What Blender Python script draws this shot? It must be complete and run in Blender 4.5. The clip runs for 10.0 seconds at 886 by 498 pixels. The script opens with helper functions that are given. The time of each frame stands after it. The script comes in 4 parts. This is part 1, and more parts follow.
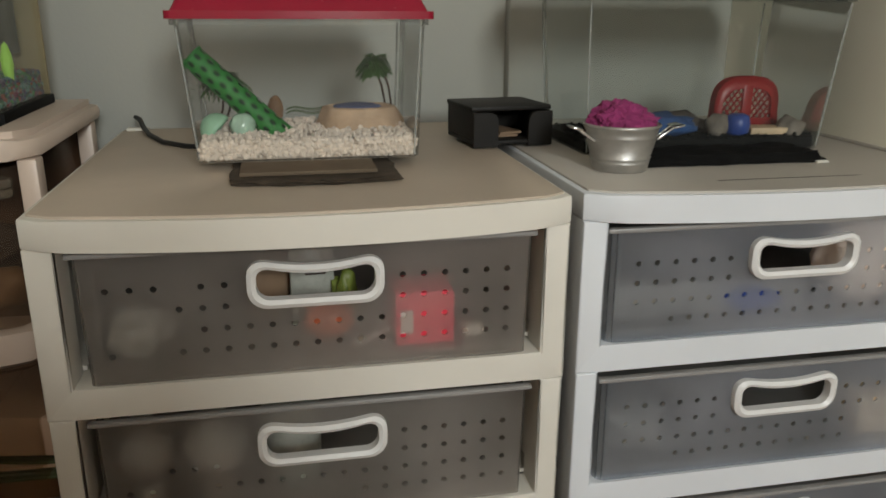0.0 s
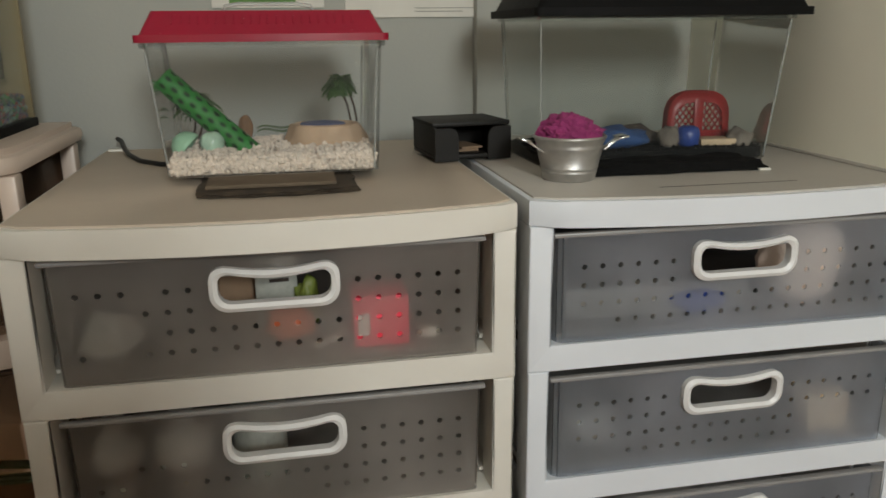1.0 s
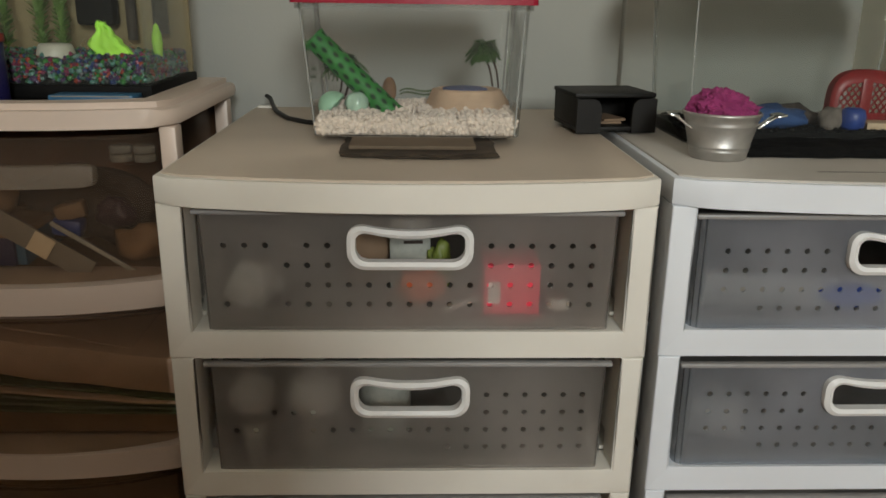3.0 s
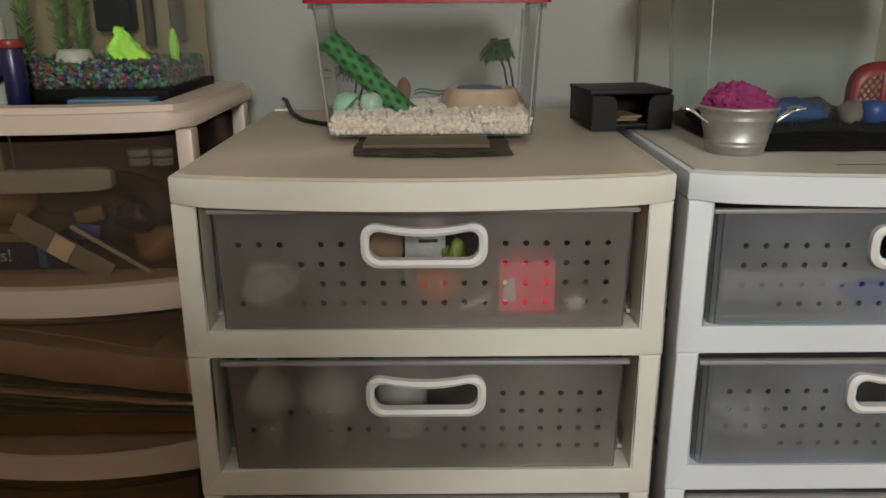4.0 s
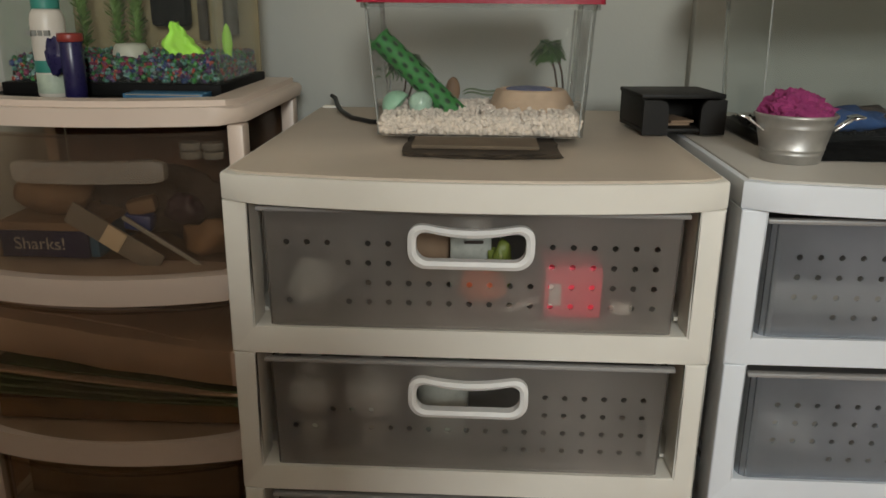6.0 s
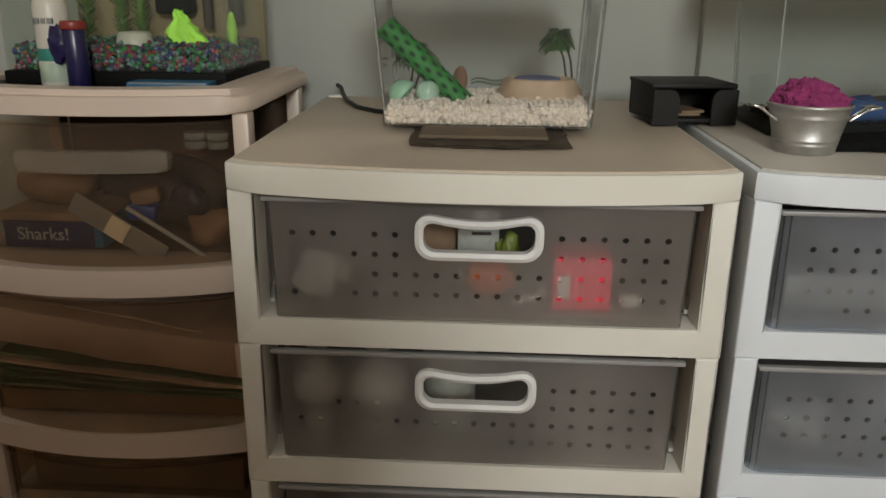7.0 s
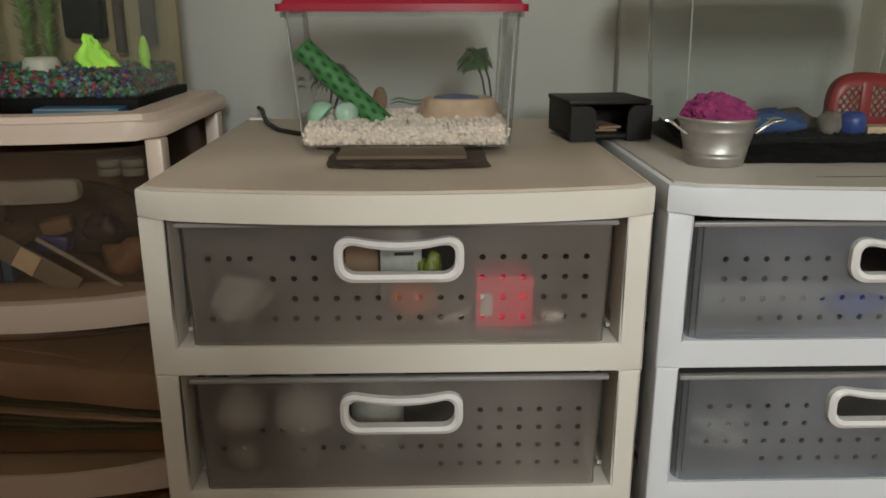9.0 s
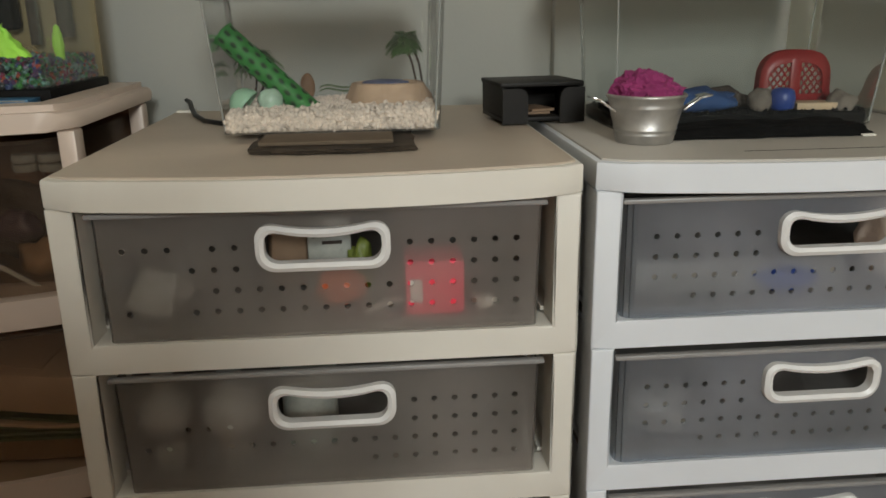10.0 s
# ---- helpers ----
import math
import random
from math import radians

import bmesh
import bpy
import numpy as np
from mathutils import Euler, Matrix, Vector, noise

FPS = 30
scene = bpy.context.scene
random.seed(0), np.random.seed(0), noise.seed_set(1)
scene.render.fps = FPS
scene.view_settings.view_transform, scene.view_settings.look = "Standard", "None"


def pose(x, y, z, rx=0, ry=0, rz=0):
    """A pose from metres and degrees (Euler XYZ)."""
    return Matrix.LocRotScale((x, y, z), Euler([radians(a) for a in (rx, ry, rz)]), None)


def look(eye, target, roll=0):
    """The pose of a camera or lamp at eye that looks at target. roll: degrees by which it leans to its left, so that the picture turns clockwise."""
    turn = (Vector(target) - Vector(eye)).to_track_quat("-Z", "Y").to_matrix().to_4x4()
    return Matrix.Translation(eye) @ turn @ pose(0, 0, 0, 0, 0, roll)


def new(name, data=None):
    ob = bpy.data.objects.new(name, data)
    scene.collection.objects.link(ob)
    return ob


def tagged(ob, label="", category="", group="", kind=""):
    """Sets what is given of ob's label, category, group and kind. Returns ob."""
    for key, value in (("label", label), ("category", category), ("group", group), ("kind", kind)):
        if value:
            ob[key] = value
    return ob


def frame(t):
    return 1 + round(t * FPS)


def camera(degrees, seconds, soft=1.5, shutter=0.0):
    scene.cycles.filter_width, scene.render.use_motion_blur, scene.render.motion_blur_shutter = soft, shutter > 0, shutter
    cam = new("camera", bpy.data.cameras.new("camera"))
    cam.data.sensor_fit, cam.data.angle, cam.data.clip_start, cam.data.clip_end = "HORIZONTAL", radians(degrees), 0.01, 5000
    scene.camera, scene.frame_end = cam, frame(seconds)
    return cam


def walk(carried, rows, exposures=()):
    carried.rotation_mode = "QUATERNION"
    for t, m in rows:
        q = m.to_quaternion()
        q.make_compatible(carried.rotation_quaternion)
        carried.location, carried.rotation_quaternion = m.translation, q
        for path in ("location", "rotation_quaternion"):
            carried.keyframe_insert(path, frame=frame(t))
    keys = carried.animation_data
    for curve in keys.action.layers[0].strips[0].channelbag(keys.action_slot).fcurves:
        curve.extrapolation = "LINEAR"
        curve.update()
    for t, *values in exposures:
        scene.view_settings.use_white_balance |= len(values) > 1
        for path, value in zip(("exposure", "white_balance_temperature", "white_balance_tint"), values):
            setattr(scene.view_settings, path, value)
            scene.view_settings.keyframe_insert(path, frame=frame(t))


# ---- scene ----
cam = camera(58.4, 10.0, soft=1.6, shutter=0.5)
PATH = [
    (0, (-0.026, -0.796, 0.814), (0.356, 1.076, 0.224), 0.3),
    (0.5, (-0.002, -0.855, 0.803), (0.373, 1.04, 0.284), 0.5),
    (1, (0.022, -0.861, 0.807), (0.395, 1.031, 0.277), -0.6),
    (1.5, (0.048, -0.848, 0.796), (0.446, 1.036, 0.257), -1.9),
    (2, (0.032, -0.854, 0.798), (0.348, 1.039, 0.237), -0.0),
    (2.5, (0.012, -0.856, 0.804), (0.139, 1.051, 0.214), 0.9),
    (2.7, (0.007, -0.855, 0.804), (0.1, 1.049, 0.201), 1.0),
    (4, (0.019, -0.856, 0.794), (0.026, 1.056, 0.206), -0.3),
    (4.5, (0.019, -0.853, 0.791), (0.001, 1.056, 0.195), -0.0),
    (5, (0.01, -0.846, 0.794), (-0.038, 1.062, 0.198), 0.2),
    (5.5, (0.01, -0.853, 0.799), (-0.062, 1.055, 0.204), 0.4),
    (7, (0.004, -0.841, 0.795), (-0.093, 1.059, 0.178), 0.6),
    (7.5, (0.004, -0.825, 0.79), (-0.046, 1.072, 0.157), 1.1),
    (8, (0.019, -0.823, 0.794), (0.047, 1.081, 0.181), 0.9),
    (8.5, (0.024, -0.833, 0.794), (0.075, 1.079, 0.207), 0.4),
    (9, (0.027, -0.835, 0.796), (0.078, 1.08, 0.224), -0.0),
    (9.5, (0.052, -0.819, 0.777), (0.16, 1.088, 0.185), -0.7),
    (10, (0.065, -0.818, 0.772), (0.214, 1.093, 0.2), -0.9),
]
walk(cam, [(t, look(eye, target, roll)) for t, eye, target, roll in PATH],
     exposures=[(0.0, 0.0), (10.0, 0.0)])

# ---- light ----
world = bpy.data.worlds.new("daylight")
scene.world = world
world.use_nodes = True
wn = world.node_tree
sky = wn.nodes.new("ShaderNodeTexSky")
sky.sky_type, sky.sun_disc, sky.sun_elevation, sky.sun_rotation = "NISHITA", False, radians(40), radians(150)
wn.links.new(sky.outputs[0], wn.nodes["Background"].inputs[0])
wn.nodes["Background"].inputs[1].default_value = 0.10

# daylight that enters by the glazed door behind the camera
lamp = bpy.data.lights.new("door_daylight", "AREA")
lamp.shape, lamp.size, lamp.size_y, lamp.energy, lamp.color = "RECTANGLE", 0.46, 0.50, 54.0, (0.96, 0.99, 0.95)
light_ob = new("door_daylight", lamp)
light_ob.matrix_world = look((0.44, -3.16, 1.58), (0.44, 0.0, 1.2))

# warm fill lamp, added with an unseen high window in the same wall
lamp2 = bpy.data.lights.new("fill_lamp_left", "AREA")
lamp2.shape, lamp2.size, lamp2.size_y, lamp2.energy, lamp2.color = "RECTANGLE", 0.7, 0.9, 8.5, (1.0, 0.78, 0.54)
light_ob2 = new("fill_lamp_left", lamp2)
light_ob2.matrix_world = look((-0.85, -3.16, 1.5), (-0.85, 0.0, 1.5))

# ---- materials ----


def material(name, colour, rough=0.5, metal=0.0, vary=0.12, scale=18.0, fine=220.0, bump=0.05, coat=0.0, stain=None, island=0.0, spec=0.5):
    """A principled surface with broad and fine variation, fine relief and, if given, stains of another colour."""
    m = bpy.data.materials.new(name)
    m.use_nodes = True
    n, ln = m.node_tree.nodes, m.node_tree.links
    b = n["Principled BSDF"]
    co = n.new("ShaderNodeTexCoord")
    big, small = n.new("ShaderNodeTexNoise"), n.new("ShaderNodeTexNoise")
    big.inputs["Scale"].default_value, big.inputs["Detail"].default_value = scale, 5
    small.inputs["Scale"].default_value, small.inputs["Detail"].default_value = fine, 3
    for q in (big, small):
        ln.new(co.outputs["Object"], q.inputs["Vector"])
    ramp = n.new("ShaderNodeMapRange")
    ramp.inputs[1].default_value, ramp.inputs[2].default_value = 0.3, 0.7
    ramp.inputs[3].default_value, ramp.inputs[4].default_value = 1 - vary, 1 + vary
    ln.new(big.outputs["Fac"], ramp.inputs[0])
    mul = n.new("ShaderNodeMix")
    mul.data_type, mul.blend_type = "RGBA", "MULTIPLY"
    mul.inputs[0].default_value = 1.0
    mul.inputs[6].default_value = (*colour, 1)
    ln.new(ramp.outputs[0], mul.inputs[7])
    out = mul.outputs[2]
    if stain:
        st = n.new("ShaderNodeTexNoise")
        st.inputs["Scale"].default_value, st.inputs["Detail"].default_value = scale * 0.45, 8
        ln.new(co.outputs["Object"], st.inputs["Vector"])
        sr = n.new("ShaderNodeMapRange")
        sr.inputs[1].default_value, sr.inputs[2].default_value = 0.52, 0.75
        sr.inputs[3].default_value, sr.inputs[4].default_value = 0.0, 0.8
        ln.new(st.outputs["Fac"], sr.inputs[0])
        mx = n.new("ShaderNodeMix")
        mx.data_type = "RGBA"
        ln.new(sr.outputs[0], mx.inputs[0])
        ln.new(out, mx.inputs[6])
        mx.inputs[7].default_value = (*stain, 1)
        out = mx.outputs[2]
    if island:
        geo = n.new("ShaderNodeNewGeometry")
        hs = n.new("ShaderNodeMapRange")
        hs.inputs[3].default_value, hs.inputs[4].default_value = 1 - island, 1 + island
        ln.new(geo.outputs["Random Per Island"], hs.inputs[0])
        m2 = n.new("ShaderNodeMix")
        m2.data_type, m2.blend_type = "RGBA", "MULTIPLY"
        m2.inputs[0].default_value = 1.0
        ln.new(out, m2.inputs[6])
        ln.new(hs.outputs[0], m2.inputs[7])
        out = m2.outputs[2]
    ln.new(out, b.inputs["Base Color"])
    rr = n.new("ShaderNodeMapRange")
    rr.inputs[3].default_value, rr.inputs[4].default_value = max(0.03, rough - 0.08), min(1.0, rough + 0.08)
    ln.new(small.outputs["Fac"], rr.inputs[0])
    ln.new(rr.outputs[0], b.inputs["Roughness"])
    b.inputs["Metallic"].default_value = metal
    b.inputs["Specular IOR Level"].default_value = spec
    b.inputs["Coat Weight"].default_value = coat
    if bump:
        bp = n.new("ShaderNodeBump")
        bp.inputs["Strength"].default_value, bp.inputs["Distance"].default_value = bump, 0.002
        ln.new(small.outputs["Fac"], bp.inputs["Height"])
        ln.new(bp.outputs[0], b.inputs["Normal"])
    return m


def sheer(name, tint, veil, clear, rough=0.2, gloss=0.5, scale=9.0, blur=0.0):
    """Thin clear or frosted plastic: part of the light goes straight through, part meets a milky body with a glossy skin."""
    m = bpy.data.materials.new(name)
    m.use_nodes = True
    n, ln = m.node_tree.nodes, m.node_tree.links
    b = n["Principled BSDF"]
    b.inputs["Base Color"].default_value = (*veil, 1)
    b.inputs["Roughness"].default_value = rough
    b.inputs["Specular IOR Level"].default_value = gloss
    t = n.new("ShaderNodeBsdfTransparent")
    t.inputs[0].default_value = (*tint, 1)
    co, no, mr, mx = n.new("ShaderNodeTexCoord"), n.new("ShaderNodeTexNoise"), n.new("ShaderNodeMapRange"), n.new("ShaderNodeMixShader")
    no.inputs["Scale"].default_value, no.inputs["Detail"].default_value = scale, 6
    ln.new(co.outputs["Object"], no.inputs["Vector"])
    mr.inputs[1].default_value, mr.inputs[2].default_value = 0.3, 0.7
    mr.inputs[3].default_value, mr.inputs[4].default_value = clear - 0.08, clear + 0.06
    ln.new(no.outputs["Fac"], mr.inputs[0])
    ln.new(mr.outputs[0], mx.inputs[0])
    body, way = b.outputs[0], t.outputs[0]
    if blur:
        # milky body lit from both sides, and a part of the view scattered by the matt skin
        tl, mb, rf, mt = (n.new("ShaderNode" + k) for k in ("BsdfTranslucent", "MixShader", "BsdfRefraction", "MixShader"))
        tl.inputs[0].default_value = (*[min(1.0, 1.35 * c) for c in veil], 1)
        mb.inputs[0].default_value = 0.45
        ln.new(body, mb.inputs[1])
        ln.new(tl.outputs[0], mb.inputs[2])
        rf.inputs["Color"].default_value = (*tint, 1)
        rf.inputs["Roughness"].default_value, rf.inputs["IOR"].default_value = 0.35, 1.25
        mt.inputs[0].default_value = blur
        ln.new(way, mt.inputs[1])
        ln.new(rf.outputs[0], mt.inputs[2])
        body, way = mb.outputs[0], mt.outputs[0]
    ln.new(body, mx.inputs[1])
    ln.new(way, mx.inputs[2])
    ln.new(mx.outputs[0], n["Material Output"].inputs[0])
    return m


def clear_plastic(name, tint=(0.97, 0.98, 0.98), haze=0.04, rough=0.03, ior=1.4, sheen=0.32):
    """Clear moulded plastic or glass wall: see-through, with mirror gloss that grows towards grazing."""
    m = bpy.data.materials.new(name)
    m.use_nodes = True
    n, ln = m.node_tree.nodes, m.node_tree.links
    n.remove(n["Principled BSDF"])
    t, g, f, mx, d, mh = (n.new("ShaderNode" + k) for k in ("BsdfTransparent", "BsdfGlossy", "Fresnel", "MixShader", "BsdfDiffuse", "MixShader"))
    t.inputs[0].default_value = (*tint, 1)
    d.inputs[0].default_value = (0.7, 0.72, 0.7, 1)
    g.inputs["Roughness"].default_value = rough
    f.inputs[0].default_value = ior
    mh.inputs[0].default_value = haze
    ln.new(t.outputs[0], mh.inputs[1])
    ln.new(d.outputs[0], mh.inputs[2])
    soft_f = n.new("ShaderNodeMath")
    soft_f.operation = "MULTIPLY_ADD"
    soft_f.inputs[1].default_value, soft_f.inputs[2].default_value = sheen, 0.002
    ln.new(f.outputs[0], soft_f.inputs[0])
    ln.new(soft_f.outputs[0], mx.inputs[0])
    ln.new(mh.outputs[0], mx.inputs[1])
    ln.new(g.outputs[0], mx.inputs[2])
    ln.new(mx.outputs[0], n["Material Output"].inputs[0])
    return m


def palette(name, colours, rough=0.4):
    """Loose grains, each of one of several colours."""
    m = material(name, (1, 1, 1), rough, vary=0.1, bump=0.0)
    n, ln = m.node_tree.nodes, m.node_tree.links
    geo, ramp = n.new("ShaderNodeNewGeometry"), n.new("ShaderNodeValToRGB")
    ramp.color_ramp.interpolation = "CONSTANT"
    e = ramp.color_ramp.elements
    while len(e) < len(colours):
        e.new(0.5)
    for k, c in enumerate(colours):
        e[k].position, e[k].color = k / len(colours), (*c, 1)
    ln.new(geo.outputs["Random Per Island"], ramp.inputs[0])
    ln.new(ramp.outputs[0], n["Principled BSDF"].inputs["Base Color"])
    return m


# cart colours; ivory also leans warm, white cool, for the light there
IVORY = material("ivory_plastic_warmed", (0.72, 0.695, 0.63), 0.42, vary=0.04, scale=7, fine=420, bump=0.04, stain=(0.62, 0.58, 0.50))
WHITE = material("white_plastic_cooled", (0.72, 0.755, 0.80), 0.40, vary=0.03, scale=7, fine=420, bump=0.04)
# top colours darkened and warmed for the dim light on level faces
TOP_IVORY_DIM = material("ivory_textured_top_dim", (0.51, 0.43, 0.345), 0.5, vary=0.06, scale=6, fine=600, bump=0.15, stain=(0.43, 0.37, 0.30))
TOP_WHITE_DIM = material("white_textured_top_dim", (0.48, 0.45, 0.405), 0.5, vary=0.05, scale=6, fine=600, bump=0.15)
CREAM = material("cream_plastic", (0.59, 0.48, 0.40), 0.38, vary=0.04, scale=6, fine=300, bump=0.03)
RING = material("handle_white", (0.80, 0.80, 0.79), 0.35, vary=0.03, bump=0.02)
FROST = sheer("frosted_plastic", (0.87, 0.86, 0.85), (0.72, 0.675, 0.635), 0.84, 0.35, 0.4, 6.0, 0.20)
LIP = sheer("frosted_lip", (0.8, 0.8, 0.8), (0.42, 0.41, 0.40), 0.35, 0.3, 0.5)
FROST_COOL = sheer("frosted_plastic_cool", (0.85, 0.87, 0.89), (0.78, 0.80, 0.87), 0.83, 0.35, 0.4, 6.0, 0.20)
BIN = sheer("frosted_bin", (0.80, 0.78, 0.76), (0.44, 0.41, 0.38), 0.5, 0.4, 0.3)
SMOKE = sheer("clear_drawer_plastic", (0.92, 0.87, 0.81), (0.15, 0.115, 0.09), 0.86, 0.12, 0.6)
PULL = sheer("grey_clear_pull", (0.88, 0.84, 0.78), (0.34, 0.28, 0.22), 0.66, 0.5, 0.3)
# dark brown for added panels that paint the shade inside the carts
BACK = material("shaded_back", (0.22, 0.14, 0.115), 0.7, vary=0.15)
WALL = material("wall_paint", (0.36, 0.365, 0.333), 0.85, vary=0.03, scale=3, fine=160, bump=0.12)
# wall paint lightened to make up for light that side lacks
LIGHTENED_CREAM = material("lightened_cream_paint", (0.85, 0.83, 0.71), 0.85, vary=0.04, scale=3, fine=160, bump=0.12)
PALE = material("pale_wall_paint", (0.62, 0.60, 0.55), 0.85, vary=0.03, scale=3)
CEIL = material("ceiling_paint", (0.74, 0.72, 0.68), 0.9, vary=0.03)
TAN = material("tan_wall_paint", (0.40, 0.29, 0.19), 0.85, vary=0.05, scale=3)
WOOD_FLOOR = material("brown_floor", (0.30, 0.15, 0.07), 0.45, vary=0.3, scale=5, fine=60)
BLACK = material("black_plastic", (0.005, 0.005, 0.005), 0.6, vary=0.2, spec=0.1)
LEATHER = material("black_faux_leather", (0.011, 0.010, 0.009), 0.55, vary=0.2, fine=420, bump=0.14, spec=0.3)
RED_LID = material("red_plastic", (0.27, 0.006, 0.026), 0.24, vary=0.06, bump=0.02)
RED = material("red_lattice_plastic", (0.24, 0.010, 0.012), 0.4, vary=0.08, bump=0.03)
TANK = clear_plastic("clear_tank_plastic", sheen=0.7)
TANK_HAZY = clear_plastic("hazy_tank_plastic", (0.94, 0.955, 0.945), 0.02, 0.05, 1.4, 0.6)
GLASS = clear_plastic("aquarium_glass", (0.96, 0.98, 0.96), 0.015, 0.02, 1.4, 0.25)


# ---- builders ----
BASE = {}


def thing(name, label, category, at, group="", kind=""):
    ob = new(name)
    ob.location = at
    BASE[ob] = Vector(at)
    return tagged(ob, label, category, group, kind)


def finish(name, bm, mat, smooth=False):
    bmesh.ops.recalc_face_normals(bm, faces=bm.faces)
    me = bpy.data.meshes.new(name)
    bm.to_mesh(me)
    bm.free()
    me.materials.append(mat)
    me.polygons.foreach_set("use_smooth", [True] * len(me.polygons))
    me.set_sharp_from_angle(angle=radians(80 if smooth else 32))
    return me


def part(name, bm, mat, parent, label="", smooth=False):
    """One mesh, drawn in world places, under a thing or a part."""
    base = BASE[parent]
    bmesh.ops.translate(bm, verts=bm.verts, vec=-base)
    ob = new(name, finish(name, bm, mat, smooth))
    ob.parent = parent
    BASE[ob] = base
    return tagged(ob, label)


def solid(name, bm, mat, label, category, at, smooth=False, group="", kind=""):
    """A thing that is a single mesh."""
    bmesh.ops.translate(bm, verts=bm.verts, vec=-Vector(at))
    ob = new(name, finish(name, bm, mat, smooth))
    ob.location = at
    BASE[ob] = Vector(at)
    return tagged(ob, label, category, group, kind)


def box(x0, x1, y0, y1, z0, z1, bevel=0.0, seg=2, bm=None):
    own = bmesh.new()
    bmesh.ops.create_cube(own, size=1.0, matrix=Matrix.LocRotScale(((x0 + x1) / 2, (y0 + y1) / 2, (z0 + z1) / 2), None, (x1 - x0, y1 - y0, z1 - z0)))
    if bevel:
        bmesh.ops.bevel(own, geom=own.edges[:], offset=bevel, segments=seg, affect="EDGES", profile=0.5)
    return merge(bm, own)


def merge(bm, own):
    if bm is None:
        return own
    me = bpy.data.meshes.new("t")
    own.to_mesh(me)
    own.free()
    bm.from_mesh(me)
    bpy.data.meshes.remove(me)
    return bm


def moved(bm, m):
    bmesh.ops.transform(bm, matrix=m, verts=bm.verts)
    return bm


def prism(outline, z0, z1, bevel=0.0, bm=None, top=1.0):
    """A plan outline raised from z0 to z1; top: scale of the upper outline about its middle."""
    own = bmesh.new()
    cx, cy = sum(p[0] for p in outline) / len(outline), sum(p[1] for p in outline) / len(outline)
    a = [own.verts.new((x, y, z0)) for x, y in outline]
    b = [own.verts.new((cx + (x - cx) * top, cy + (y - cy) * top, z1)) for x, y in outline]
    n = len(a)
    own.faces.new(a[::-1])
    own.faces.new(b)
    for i in range(n):
        own.faces.new((a[i], a[(i + 1) % n], b[(i + 1) % n], b[i]))
    if bevel:
        edges = [e for e in own.edges if abs(e.verts[0].co.z - e.verts[1].co.z) < 1e-6]
        bmesh.ops.bevel(own, geom=edges, offset=bevel, segments=2, affect="EDGES", profile=0.5)
    return merge(bm, own)


def bowed(x0, x1, yf, yb, bulge, n=24, corner=0.01):
    """Plan outline with a front that bows out by bulge in its middle."""
    cx, h = (x0 + x1) / 2, (x1 - x0) / 2
    pts = []
    for i in range(n + 1):
        u = -1 + 2 * i / n
        edge = corner * max(0.0, (abs(u) - 0.97) / 0.03) ** 2
        pts.append((cx + h * u, yf - bulge * (1 - u * u) + edge))
    return pts + [(x1, yb), (x0, yb)]


def tube(points, r, n=8, bm=None, r1=None):
    """A round bar along points, tapering to r1."""
    own = bmesh.new()
    pts = [Vector(p) for p in points]
    rings = []
    for i, p in enumerate(pts):
        d = (pts[min(i + 1, len(pts) - 1)] - pts[max(i - 1, 0)]).normalized()
        side = d.cross(Vector((0.3, 0.2, 0.93))).normalized()
        up = side.cross(d)
        rr = r if r1 is None else r + (r1 - r) * i / (len(pts) - 1)
        rings.append([own.verts.new(p + rr * (math.cos(2 * math.pi * k / n) * side + math.sin(2 * math.pi * k / n) * up)) for k in range(n)])
    for a, b in zip(rings, rings[1:]):
        for k in range(n):
            own.faces.new((a[k], a[(k + 1) % n], b[(k + 1) % n], b[k]))
    own.faces.new(rings[0][::-1])
    own.faces.new(rings[-1])
    return merge(bm, own)


def lathe(profile, at, n=28, bm=None, squash=1.0):
    """Rings of (radius, height) turned about a vertical axis."""
    own = bmesh.new()
    rings = [[own.verts.new((at[0] + r * math.cos(2 * math.pi * k / n), at[1] + r * squash * math.sin(2 * math.pi * k / n), at[2] + z)) for k in range(n)] for r, z in profile]
    for a, b in zip(rings, rings[1:]):
        for k in range(n):
            own.faces.new((a[k], a[(k + 1) % n], b[(k + 1) % n], b[k]))
    own.faces.new(rings[0][::-1])
    own.faces.new(rings[-1])
    return merge(bm, own)


def lump(at, size, rough=0.25, freq=3.0, seed=0.0, sub=3, bm=None):
    """An uneven rounded mass."""
    own = bmesh.new()
    bmesh.ops.create_icosphere(own, subdivisions=sub, radius=1.0)
    for v in own.verts:
        d = 1 + rough * noise.noise(v.co * freq + Vector((seed, seed * 1.7, -seed))) + rough * 0.5 * noise.noise(v.co * freq * 2.6 + Vector((-seed, 3.1, seed)))
        v.co = Vector((v.co.x * size[0], v.co.y * size[1], v.co.z * size[2])) * d + Vector(at)
    return merge(bm, own)


